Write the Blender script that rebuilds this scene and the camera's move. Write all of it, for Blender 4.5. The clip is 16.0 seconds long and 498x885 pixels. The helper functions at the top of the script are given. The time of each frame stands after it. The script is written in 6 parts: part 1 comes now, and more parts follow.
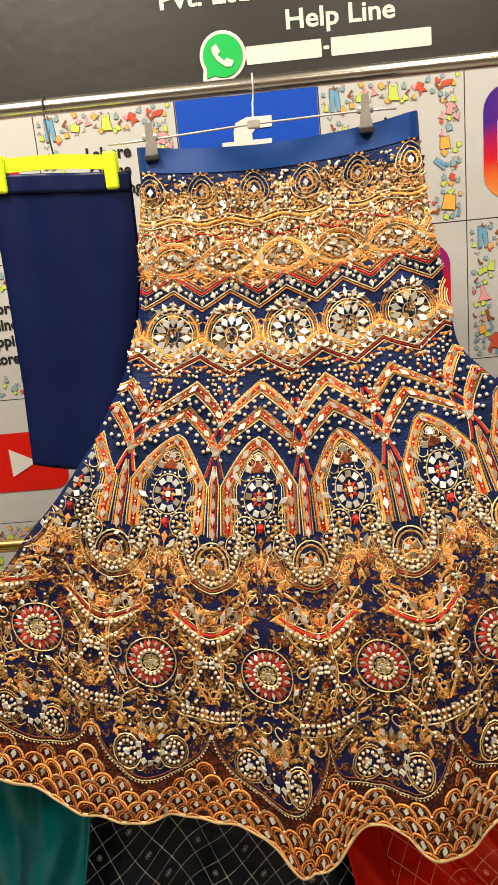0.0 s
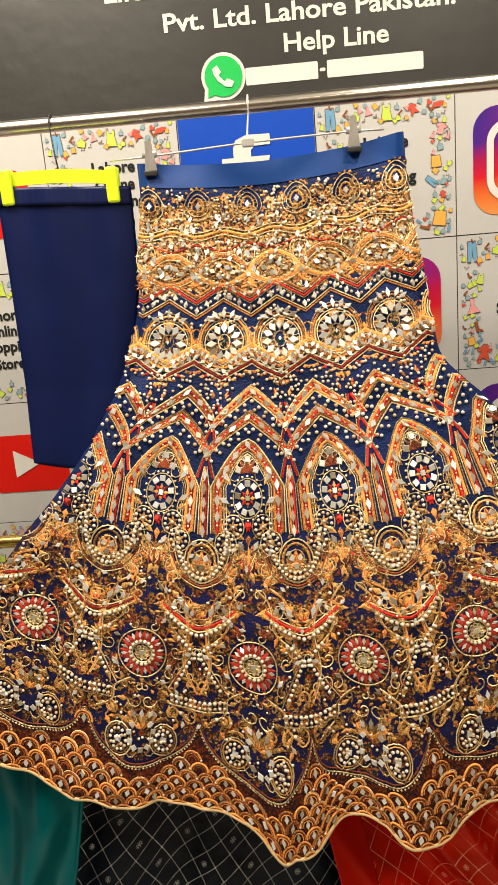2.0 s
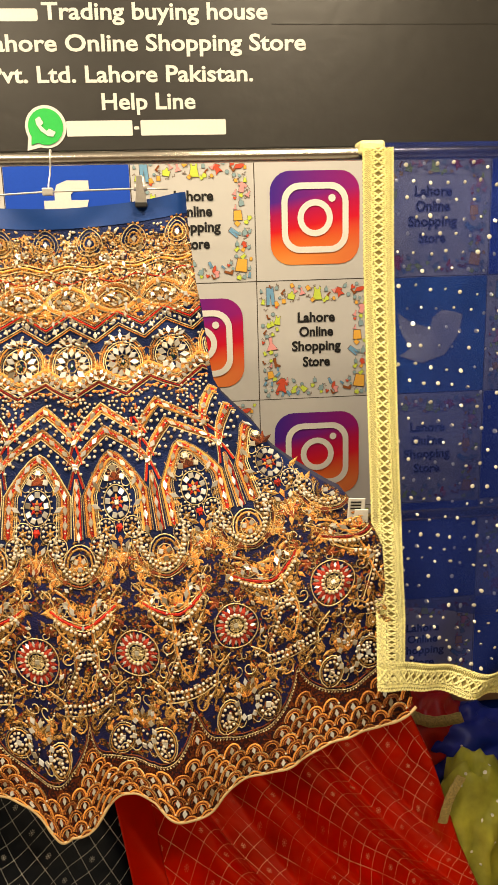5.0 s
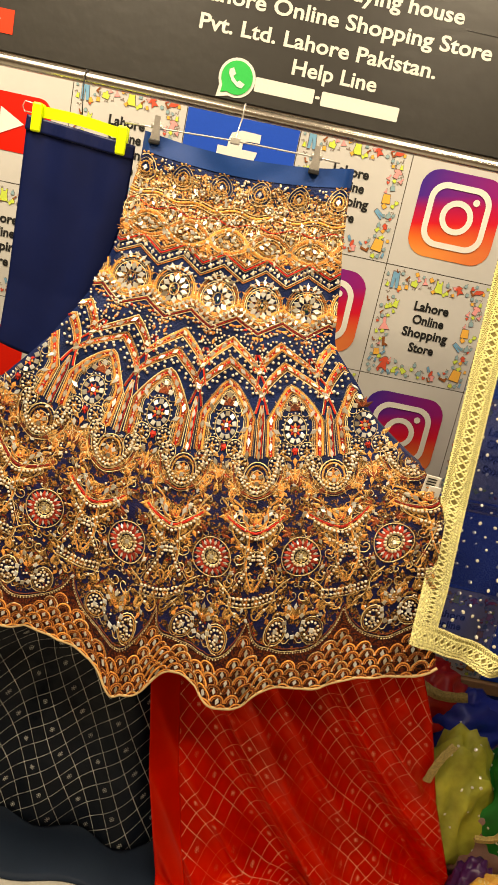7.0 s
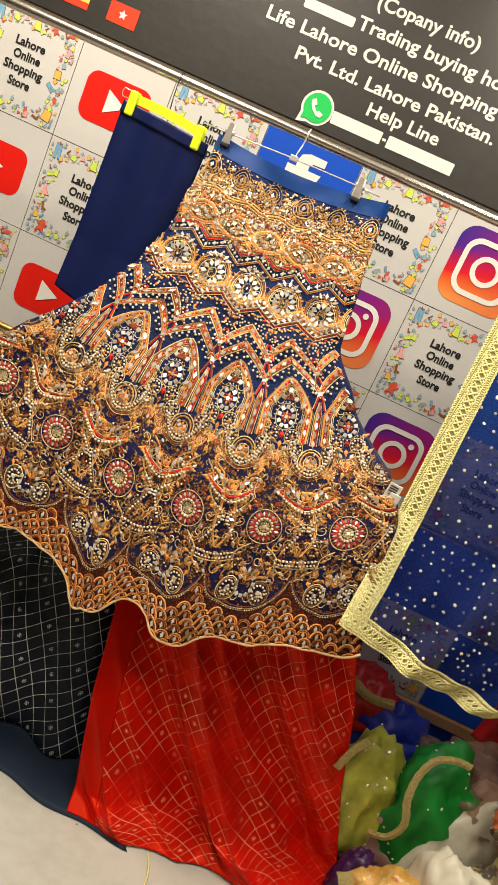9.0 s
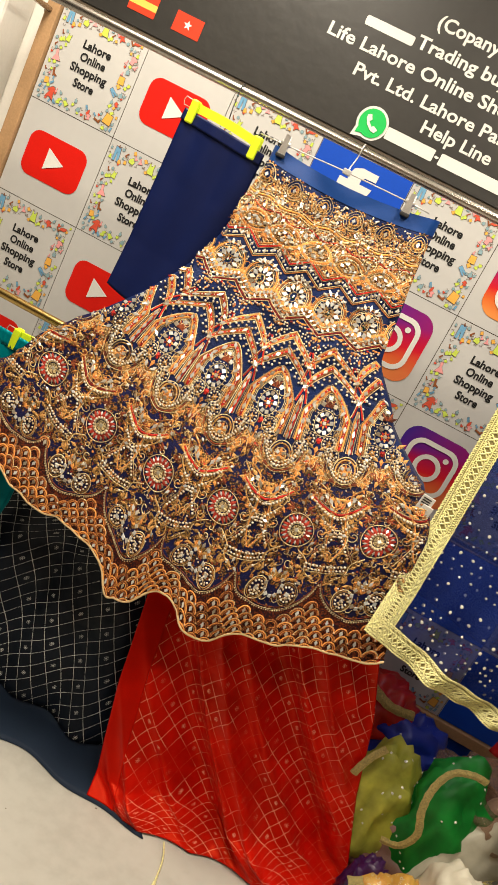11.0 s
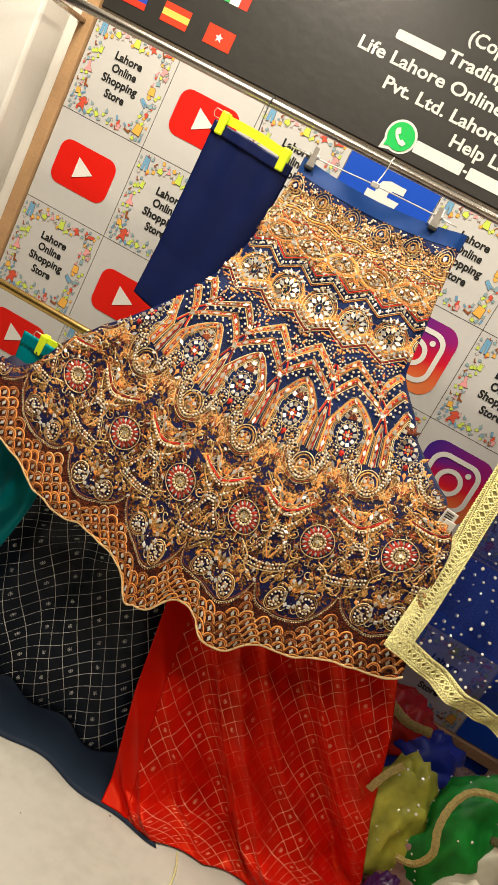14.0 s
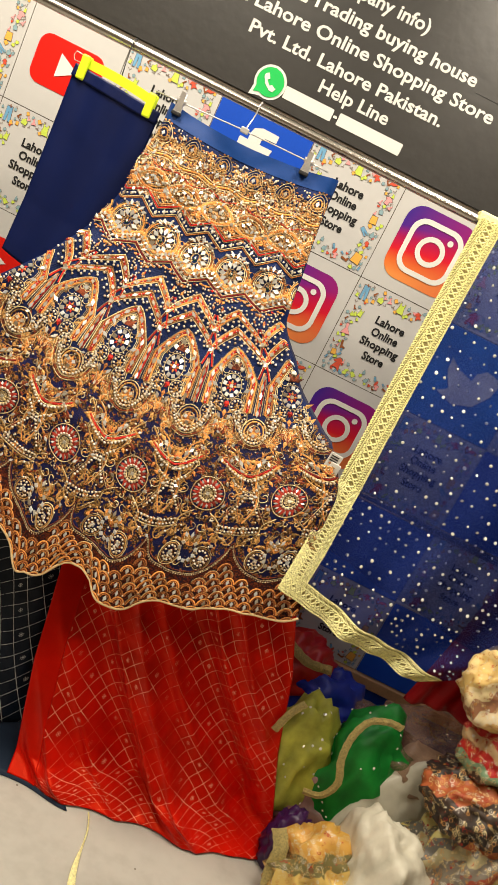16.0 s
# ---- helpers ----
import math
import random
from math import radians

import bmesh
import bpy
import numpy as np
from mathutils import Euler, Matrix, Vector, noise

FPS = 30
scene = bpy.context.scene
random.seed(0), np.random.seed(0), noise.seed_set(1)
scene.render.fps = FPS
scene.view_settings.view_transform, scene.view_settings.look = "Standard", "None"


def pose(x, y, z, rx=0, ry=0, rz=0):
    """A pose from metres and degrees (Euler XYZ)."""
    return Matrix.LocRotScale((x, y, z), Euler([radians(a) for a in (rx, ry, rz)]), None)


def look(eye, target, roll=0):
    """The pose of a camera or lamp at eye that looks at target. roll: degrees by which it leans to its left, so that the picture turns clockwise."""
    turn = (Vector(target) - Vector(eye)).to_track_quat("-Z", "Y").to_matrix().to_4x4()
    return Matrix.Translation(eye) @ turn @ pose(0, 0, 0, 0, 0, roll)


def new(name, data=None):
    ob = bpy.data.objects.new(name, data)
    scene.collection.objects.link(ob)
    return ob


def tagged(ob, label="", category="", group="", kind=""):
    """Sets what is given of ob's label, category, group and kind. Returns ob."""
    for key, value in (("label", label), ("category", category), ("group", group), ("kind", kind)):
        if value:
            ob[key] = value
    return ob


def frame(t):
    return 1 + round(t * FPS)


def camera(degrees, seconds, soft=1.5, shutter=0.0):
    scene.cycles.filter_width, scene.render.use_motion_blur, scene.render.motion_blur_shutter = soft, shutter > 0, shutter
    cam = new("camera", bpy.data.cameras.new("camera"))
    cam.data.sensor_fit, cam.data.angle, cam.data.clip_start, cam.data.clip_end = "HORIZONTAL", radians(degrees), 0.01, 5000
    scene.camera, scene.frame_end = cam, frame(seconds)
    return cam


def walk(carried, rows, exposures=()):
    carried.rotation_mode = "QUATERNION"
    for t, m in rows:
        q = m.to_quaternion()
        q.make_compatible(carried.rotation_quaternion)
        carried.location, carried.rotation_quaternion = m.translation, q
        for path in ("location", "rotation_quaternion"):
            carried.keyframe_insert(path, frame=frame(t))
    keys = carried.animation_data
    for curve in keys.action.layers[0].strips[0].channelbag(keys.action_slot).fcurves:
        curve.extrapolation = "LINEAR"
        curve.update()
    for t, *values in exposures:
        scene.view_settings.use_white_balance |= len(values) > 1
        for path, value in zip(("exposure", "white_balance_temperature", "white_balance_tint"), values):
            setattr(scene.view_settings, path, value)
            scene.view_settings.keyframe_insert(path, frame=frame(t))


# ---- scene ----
cam = camera(35.8, 16.0, soft=1.55)
PATH = [
    (0, (0.047, -0.012, 1.55), (-0.046, 1.912, 1.014), -5.6),
    (0.5, (0.021, -0.021, 1.55), (-0.179, 1.896, 1.015), -6.2),
    (1, (0.016, -0.021, 1.55), (-0.201, 1.893, 1.011), -6.0),
    (1.5, (0.035, -0.032, 1.546), (-0.177, 1.884, 1.012), -5.9),
    (2, (0.079, -0.072, 1.547), (-0.034, 1.86, 1.043), -4.9),
    (2.5, (0.138, -0.119, 1.542), (0.112, 1.819, 1.047), -4.7),
    (3, (0.214, -0.171, 1.54), (0.353, 1.764, 1.056), -3.4),
    (3.2, (0.242, -0.186, 1.538), (0.451, 1.749, 1.079), -3.0),
    (5.3, (0.263, -0.249, 1.562), (0.419, 1.694, 1.115), -0.9),
    (5.5, (0.243, -0.253, 1.56), (0.362, 1.689, 1.1), 0.4),
    (6, (0.208, -0.294, 1.569), (0.274, 1.644, 1.08), 3.1),
    (6.5, (0.164, -0.366, 1.563), (0.207, 1.567, 1.053), 8.8),
    (7, (0.154, -0.425, 1.557), (0.205, 1.498, 1.012), 12.1),
    (7.5, (0.18, -0.474, 1.556), (0.118, 1.454, 1.027), 15.1),
    (8, (0.231, -0.54, 1.546), (0.015, 1.387, 1.057), 16.4),
    (8.5, (0.305, -0.599, 1.535), (0.239, 1.331, 1.013), 20.7),
    (9, (0.309, -0.64, 1.546), (0.222, 1.289, 1.025), 24.5),
    (9.5, (0.311, -0.653, 1.541), (0.167, 1.265, 0.993), 25.6),
    (9.7, (0.305, -0.66, 1.547), (0.154, 1.254, 0.984), 26.0),
    (11.8, (0.302, -0.687, 1.539), (0.137, 1.235, 1.012), 27.6),
    (12, (0.306, -0.684, 1.538), (0.143, 1.238, 1.01), 27.6),
    (12.5, (0.305, -0.685, 1.539), (0.131, 1.235, 1.006), 27.8),
    (13, (0.301, -0.685, 1.539), (0.118, 1.233, 1.002), 27.7),
    (13.5, (0.299, -0.686, 1.539), (0.123, 1.234, 1.007), 27.8),
    (14, (0.293, -0.687, 1.541), (0.071, 1.225, 1.0), 28.1),
    (14.5, (0.284, -0.681, 1.534), (0.048, 1.232, 0.999), 28.4),
    (15, (0.299, -0.678, 1.535), (0.153, 1.244, 1.001), 27.9),
    (15.5, (0.315, -0.673, 1.534), (0.297, 1.257, 1.009), 27.3),
    (16, (0.339, -0.677, 1.537), (0.384, 1.256, 1.024), 26.7),
]
walk(cam, [(t, look(eye, target, roll)) for t, eye, target, roll in PATH],
     exposures=[(0, -.08, 6500, 10), (1.5, -.04, 6500, 10), (3.2, -.03, 6550, 10), (5.3, .01, 8000, 10), (6.3, 0, 8100, 10), (7.5, 0, 7700, 10), (8.2, .02, 7100, 10), (9, 0, 6500, 10), (16, 0, 6500, 10)])


# ---- light ----
world = bpy.data.worlds.new("world")
scene.world = world
world.use_nodes = True
world.node_tree.nodes["Background"].inputs[0].default_value = (1.0, 0.9, 0.78, 1)
world.node_tree.nodes["Background"].inputs[1].default_value = 0.12


def ceiling_lamp_light(x, y, z, sx, sy, watts, colour):
    d = bpy.data.lights.new("ceiling_light", "AREA")
    d.shape, d.size, d.size_y, d.energy, d.color = "RECTANGLE", sx, sy, watts, colour
    ob = new("ceiling_light", d)
    ob.matrix_world = Matrix.Translation((x, y, z))
    return ob


WARM = (1.0, 0.885, 0.715)
LAMPS = ((-0.75, 0.80, 45), (0.75, 0.80, 33), (-0.45, -0.15, 17), (0.75, -0.75, 15))
for lx, ly, lw in LAMPS:
    ceiling_lamp_light(lx, ly, 2.735, 0.5, 0.5, lw, WARM)

# ---- materials ----


def hsh(*a):
    return random.Random(hash(a)).random()


class Mat:
    """A small node material: colour, roughness, metal, two scales of variation and bump."""

    def __init__(self, name, colour, rough=0.6, metal=0.0, vary=0.12, scale=30, fine=300, bump=0.15, dist=0.001, sheen=0.0, spec=0.5):
        m = self.m = bpy.data.materials.new(name)
        m.use_nodes = True
        m.diffuse_color = (*colour, 1)
        self.nt = m.node_tree
        self.b = self.nt.nodes["Principled BSDF"]
        self.set("Roughness", rough)
        self.set("Metallic", metal)
        self.set("Specular IOR Level", spec)
        if sheen:
            self.set("Sheen Weight", sheen)
        self.set("Base Color", (*colour, 1))
        self.tc = self.node("ShaderNodeTexCoord")
        if vary:
            n1 = self.noise(scale, 4)
            n2 = self.noise(fine, 2)
            mix = self.math("MULTIPLY_ADD", n2, 0.4, self.math("MULTIPLY", n1, 0.6))
            mr = self.node("ShaderNodeMapRange")
            self.link(mix, mr.inputs[0])
            mr.inputs[1].default_value, mr.inputs[2].default_value = 0.3, 0.7
            mr.inputs[3].default_value, mr.inputs[4].default_value = 1 - vary, 1 + vary
            mul = self.node("ShaderNodeVectorMath", operation="SCALE")
            mul.inputs[0].default_value = colour
            self.link(mr.outputs[0], mul.inputs["Scale"])
            self.link(mul.outputs[0], self.b.inputs["Base Color"])
            if bump:
                self.bump(n2, bump, dist)

    def node(self, kind, **kw):
        n = self.nt.nodes.new(kind)
        if "operation" in kw:
            n.operation = kw["operation"]
        return n

    def link(self, a, b):
        self.nt.links.new(a, b)

    def set(self, key, v):
        self.b.inputs[key].default_value = v

    def noise(self, scale, detail=3, vec=None):
        n = self.node("ShaderNodeTexNoise")
        n.inputs["Scale"].default_value, n.inputs["Detail"].default_value = scale, detail
        self.link(vec or self.tc.outputs["Object"], n.inputs["Vector"])
        return n.outputs["Fac"]

    def math(self, op, a, b, c=None):
        n = self.node("ShaderNodeMath", operation=op)
        for i, v in enumerate((a, b, c)):
            if v is None:
                continue
            if isinstance(v, (int, float)):
                n.inputs[i].default_value = v
            else:
                self.link(v, n.inputs[i])
        return n.outputs[0]

    def ramp(self, fac, stops, constant=False):
        n = self.node("ShaderNodeValToRGB")
        e = n.color_ramp.elements
        n.color_ramp.interpolation = "CONSTANT" if constant else "LINEAR"
        while len(e) < len(stops):
            e.new(0.5)
        for el, (p, c) in zip(e, stops):
            el.position, el.color = p, (*c, 1)
        self.link(fac, n.inputs[0])
        return n.outputs[0]

    def mix(self, fac, a, b):
        n = self.node("ShaderNodeMix")
        n.data_type = "RGBA"
        for i, v in ((0, fac), (6, a), (7, b)):
            if isinstance(v, tuple):
                n.inputs[i].default_value = (*v, 1)
            elif isinstance(v, (int, float)):
                n.inputs[i].default_value = v
            else:
                self.link(v, n.inputs[i])
        return n.outputs[2]

    def bump(self, h, strength, dist):
        n = self.node("ShaderNodeBump")
        n.inputs["Strength"].default_value, n.inputs["Distance"].default_value = strength, dist
        self.link(h, n.inputs["Height"])
        self.link(n.outputs[0], self.b.inputs["Normal"])


def ink(name, colour, rough=0.45):
    return Mat(name, colour, rough, vary=0.06, scale=8, fine=200, bump=0.05, spec=0.2).m


white_print = Mat("white_vinyl", (0.54, 0.535, 0.52), 0.42, vary=0.03, scale=3, fine=40, bump=0.1, dist=0.002).m
wall_paint = Mat("cream_wall_paint", (0.74, 0.72, 0.67), 0.7, vary=0.05, scale=3, fine=120, bump=0.2).m
# for walls out of view: brown tone chosen to lower the bounced light
unseen_wall = Mat("brown_unseen_wall", (0.26, 0.19, 0.13), 0.7, vary=0.15, scale=2, fine=60, bump=0.2).m
dark_surface = Mat("dark_grey_surface", (0.07, 0.07, 0.08), 0.7, vary=0.1, scale=3).m
ceiling_paint = Mat("white_ceiling_paint", (0.8, 0.79, 0.76), 0.8, vary=0.03, scale=2).m
header_black = Mat("black_flex_sheet", (0.03, 0.0285, 0.026), 0.36, vary=0.15, scale=4, fine=30, bump=0.25, dist=0.003).m
cardboard = Mat("brown_wood_batten", (0.42, 0.25, 0.12), 0.7, vary=0.2, scale=12, fine=160, bump=0.3).m
seam_dark = ink("dark_seam", (0.09, 0.07, 0.05))
ink_black = ink("black_ink", (0.02, 0.02, 0.02))
ink_white = ink("white_ink", (0.72, 0.71, 0.67))
ink_red = ink("red_ink", (0.66, 0.012, 0.006))
ink_blue = ink("blue_ink", (0.008, 0.07, 0.5))
ink_sky = ink("sky_blue_ink", (0.03, 0.2, 0.6))
ink_green = ink("green_ink", (0.02, 0.5, 0.1))
DOODLE = {
    "jeans": ink("denim_blue_ink", (0.16, 0.36, 0.55)),
    "lime": ink("lime_ink", (0.55, 0.68, 0.1)),
    "pink": ink("pink_ink", (0.78, 0.33, 0.33)),
    "red": ink("brick_red_ink", (0.62, 0.09, 0.05)),
    "amber": ink("amber_ink", (0.8, 0.42, 0.08)),
    "teal": ink("grey_teal_ink", (0.25, 0.38, 0.42)),
    "brown": ink("brown_ink", (0.28, 0.09, 0.03)),
}
steel = Mat("brushed_steel", (0.62, 0.58, 0.52), 0.26, 1.0, vary=0.08, scale=20, bump=0.05).m
brass = Mat("gold_anodised_tube", (0.6, 0.42, 0.14), 0.25, 1.0, vary=0.08, scale=20, bump=0.05).m
clip_steel = Mat("clip_steel", (0.74, 0.72, 0.68), 0.3, 0.55, vary=0.12, scale=60, bump=0.05).m
neon = Mat("neon_yellow_plastic", (0.72, 0.9, 0.02), 0.4, vary=0.05, scale=30, bump=0.03).m
white_plastic = Mat("white_plastic", (0.8, 0.78, 0.72), 0.35, vary=0.04, bump=0.03).m
rubber = Mat("black_rubber", (0.02, 0.02, 0.02), 0.5, vary=0.1).m

# glossy floor with faint marks
fm = Mat("cream_floor", (0.6, 0.565, 0.5), 0.4, vary=0.0)
n1, n2 = fm.noise(2.2, 5), fm.noise(26, 4)
fm.link(fm.ramp(fm.math("MULTIPLY_ADD", n2, 0.35, fm.math("MULTIPLY", n1, 0.65)), [(0.3, (0.4, 0.385, 0.34)), (0.5, (0.5, 0.485, 0.435)), (0.7, (0.54, 0.525, 0.475))]), fm.b.inputs["Base Color"])
fm.bump(n2, 0.1, 0.002)
floor_mat = fm.m

# purple-to-orange gradient badge
gm = Mat("sunset_gradient_ink", (0.7, 0.1, 0.2), 0.42, vary=0.0, spec=0.2)
sep = gm.node("ShaderNodeSeparateXYZ")
gm.link(gm.tc.outputs["Generated"], sep.inputs[0])
fac = gm.math("SUBTRACT", sep.outputs[2], gm.math("MULTIPLY", sep.outputs[0], 0.18))
grad = gm.ramp(fac, [(0.0, (0.8, 0.3, 0.07)), (0.18, (0.75, 0.16, 0.03)), (0.34, (0.62, 0.012, 0.02)), (0.52, (0.36, 0.008, 0.08)), (0.66, (0.06, 0.015, 0.24)), (1.0, (0.035, 0.018, 0.24))])
gm.link(gm.mix(gm.math("MULTIPLY", sep.outputs[0], 0.45), grad, (0.58, 0.008, 0.04)), gm.b.inputs["Base Color"])
sunset = gm.m

# ---- mesh helpers ----


def mesh_ob(name, bm, mats, parent=None, label="", smooth=False):
    me = bpy.data.meshes.new(name)
    bm.normal_update()
    bm.to_mesh(me)
    bm.free()
    for m in mats if isinstance(mats, (list, tuple)) else [mats]:
        me.materials.append(m)
    if smooth:
        me.shade_smooth()
    ob = new(name, me)
    if parent:
        ob.parent = parent
    if label:
        ob["label"] = label
    return ob


def part(name, bm, material, parent, label="", smooth=False):
    return mesh_ob(name, bm, material, parent, label, smooth)


def raw(name, verts, faces, mats, parent=None, label="", smooth=False, idx=None):
    me = bpy.data.meshes.new(name)
    me.from_pydata(verts, [], faces)
    for m in mats if isinstance(mats, (list, tuple)) else [mats]:
        me.materials.append(m)
    if idx is not None:
        me.polygons.foreach_set("material_index", idx)
    me.update()
    if smooth:
        me.shade_smooth()
    ob = new(name, me)
    if parent:
        ob.parent = parent
    if label:
        ob["label"] = label
    return ob


def empty(name, loc=(0, 0, 0)):
    ob = new(name)
    ob.location = loc
    return ob


def box(bm, lo, hi, bevel=0.0):
    c = [(a + b) / 2 for a, b in zip(lo, hi)]
    s = [abs(b - a) for a, b in zip(lo, hi)]
    r = bmesh.ops.create_cube(bm, size=1, matrix=Matrix.Translation(c) @ Matrix.Diagonal((*s, 1)))
    if bevel:
        es = list({e for v in r["verts"] for e in v.link_edges})
        bmesh.ops.bevel(bm, geom=es, offset=bevel, segments=2, affect="EDGES", profile=0.5)


def boxed(name, lo, hi, mat, bevel=0.0, parent=None, label=""):
    bm = bmesh.new()
    box(bm, lo, hi, bevel)
    return mesh_ob(name, bm, mat, parent, label)


def tube(bm, pts, r, seg=10, close=False):
    """A round tube along points."""
    pts = [Vector(p) for p in pts]
    rings = []
    n = len(pts)
    up = None
    for i, p in enumerate(pts):
        a = pts[(i - 1) % n] if close or i else p
        b = pts[(i + 1) % n] if close or i < n - 1 else p
        t = (b - a).normalized()
        if up is None:
            up = t.orthogonal().normalized()
        up = (up - t * up.dot(t)).normalized()
        sd = t.cross(up)
        rings.append([bm.verts.new(p + (up * math.cos(2 * math.pi * j / seg) + sd * math.sin(2 * math.pi * j / seg)) * r) for j in range(seg)])
    for i in range(n if close else n - 1):
        q, w = rings[i], rings[(i + 1) % n]
        for j in range(seg):
            bm.faces.new((q[j], q[(j + 1) % seg], w[(j + 1) % seg], w[j]))
    if not close:
        bm.faces.new(rings[0][::-1])
        bm.faces.new(rings[-1])


def rounded(w, h, r, n=6):
    """Outline of a rounded rectangle about the origin."""
    out = []
    for cx, cy, a0 in ((w / 2 - r, h / 2 - r, 0), (-w / 2 + r, h / 2 - r, 90), (-w / 2 + r, -h / 2 + r, 180), (w / 2 - r, -h / 2 + r, 270)):
        for i in range(n + 1):
            a = radians(a0 + 90 * i / n)
            out.append((cx + r * math.cos(a), cy + r * math.sin(a)))
    return out


def circle(r, n=24, cx=0, cy=0):
    return [(cx + r * math.cos(2 * math.pi * i / n), cy + r * math.sin(2 * math.pi * i / n)) for i in range(n)]


def flat(bm, outline, y, mi=0, hole=None, ox=0, oz=0):
    """A thin printed shape in the wall's plane, facing the room."""
    o = [bm.verts.new((x + ox, y, z + oz)) for x, z in outline]
    if hole:
        h = [bm.verts.new((x + ox, y, z + oz)) for x, z in hole]
        n = len(o)
        for i in range(n):
            f = bm.faces.new((o[i], o[(i + 1) % n], h[(i + 1) % n], h[i]))
            f.material_index = mi
    else:
        f = bm.faces.new(o)
        f.material_index = mi


def lettering(text, size, align="CENTER", bold=0.0, width=None):
    """The outline of a line of words as mesh data lying in x and z."""
    cu = bpy.data.curves.new("words", "FONT")
    cu.body, cu.size, cu.align_x, cu.offset = text, size, align, bold
    cu.resolution_u = 3
    ob = new("words", cu)
    bpy.context.view_layer.update()
    me = bpy.data.meshes.new_from_object(ob.evaluated_get(bpy.context.evaluated_depsgraph_get()))
    bpy.data.objects.remove(ob)
    me.transform(Matrix.Rotation(radians(90), 4, "X"))
    if width:
        xs = [v.co.x for v in me.vertices]
        me.transform(Matrix.Diagonal((width / (max(xs) - min(xs)), 1, 1, 1)))
    return me


def words(name, text, size, x, y, z, mat, parent, bold=0.0, width=None, align="CENTER"):
    me = lettering(text, size, align, bold, width)
    me.materials.append(mat)
    ob = new(name, me)
    ob.parent = parent
    ob.location = (x, y, z)
    return ob


# ---- structure ----
WY = 1.70
tagged(boxed("floor", (-2.6, -2.6, -0.1), (3.0, 1.9, 0.0), floor_mat), "cream glossy hard floor with faint scuffs", "floor", kind="structure")
tagged(boxed("ceiling", (-2.6, -2.6, 2.75), (3.0, 1.9, 2.85), ceiling_paint), "plain white painted ceiling", "ceiling", kind="structure")
tagged(boxed("wall_north", (-2.6, 1.76, 0.0), (3.0, 1.9, 2.75), wall_paint), "cream painted wall behind the printed backdrop", "wall", kind="structure")
# south and east walls are added out of view, brown to hold back bounce
tagged(boxed("wall_south", (-2.6, -2.6, 0.0), (3.0, -2.5, 2.75), unseen_wall), "unseen brown wall added to close the room and cut bounced light", "wall", kind="structure")
tagged(boxed("wall_west", (-2.6, -2.5, 0.0), (-2.5, 1.76, 2.75), dark_surface), "dark grey painted side wall", "wall", kind="structure")
tagged(boxed("wall_east", (2.9, -2.5, 0.0), (3.0, 1.76, 2.75), unseen_wall), "unseen brown wall added to close the room and cut bounced light", "wall", kind="structure")
tagged(boxed("pillar_west", (-1.275, 1.60, 0.0), (-1.13, 1.76, 2.75), wall_paint, 0.012), "cream painted pillar beside the backdrop", "pillar", kind="structure")
# dark sheet in place of the opening's shade, left of the pillar
tagged(boxed("dark_opening_sheet", (-2.5, 1.70, 0.0), (-1.28, 1.755, 2.75), dark_surface), "dark grey sheet standing in for the dim opening beyond the pillar", "wall panel", kind="structure")
for i, (lx, ly, lw) in enumerate(LAMPS):
    lamp = tagged(empty("ceiling_lamp", (lx, ly, 2.75)), "square white recessed ceiling lamp", "lamp", "ceiling lamps")
    bm = bmesh.new()
    flat(bm, rounded(0.6, 0.6, 0.02), 0, hole=rounded(0.52, 0.52, 0.02))
    bmesh.ops.rotate(bm, verts=bm.verts[:], cent=(0, 0, 0), matrix=Matrix.Rotation(radians(-90), 3, "X"))
    r = bmesh.ops.extrude_face_region(bm, geom=bm.faces[:])
    bmesh.ops.translate(bm, verts=[v for v in r["geom"] if isinstance(v, bmesh.types.BMVert)], vec=(0, 0, -0.02))
    part("frame", bm, white_plastic, lamp)

# ---- printed backdrop ----
TW, TH, X0, Z0 = 0.296, 0.298, -1.01, 1.818
COLS, ROWS_N = 9, 5
ROW_TOP = [Z0 - TH * r for r in range(4)] + [Z0 - 3 * TH - .283, Z0 - 3 * TH - 2 * .283]
FOOT = ROW_TOP[5]
banner = tagged(empty("backdrop_panel", (0, WY, 0.33)), "white printed backdrop panel with grid of badges and shop words", "backdrop")


def kid(ob, parent):
    ob.parent = parent
    ob.matrix_parent_inverse = Matrix.Translation(-Vector(parent.location))
    return ob


kid(boxed("panel", (X0, WY, FOOT), (X0 + COLS * TW, WY + 0.03, Z0 + 0.02), seam_dark), banner)

bm = bmesh.new()
box(bm, (-TW / 2 + 0.0012, -0.002, -TH / 2 + 0.0012), (TW / 2 - 0.0012, 0.0, TH / 2 - 0.0012), 0)
TILE = mesh_ob("printed_tile", bm, white_print)
tile_mesh = TILE.data
bpy.data.objects.remove(TILE)


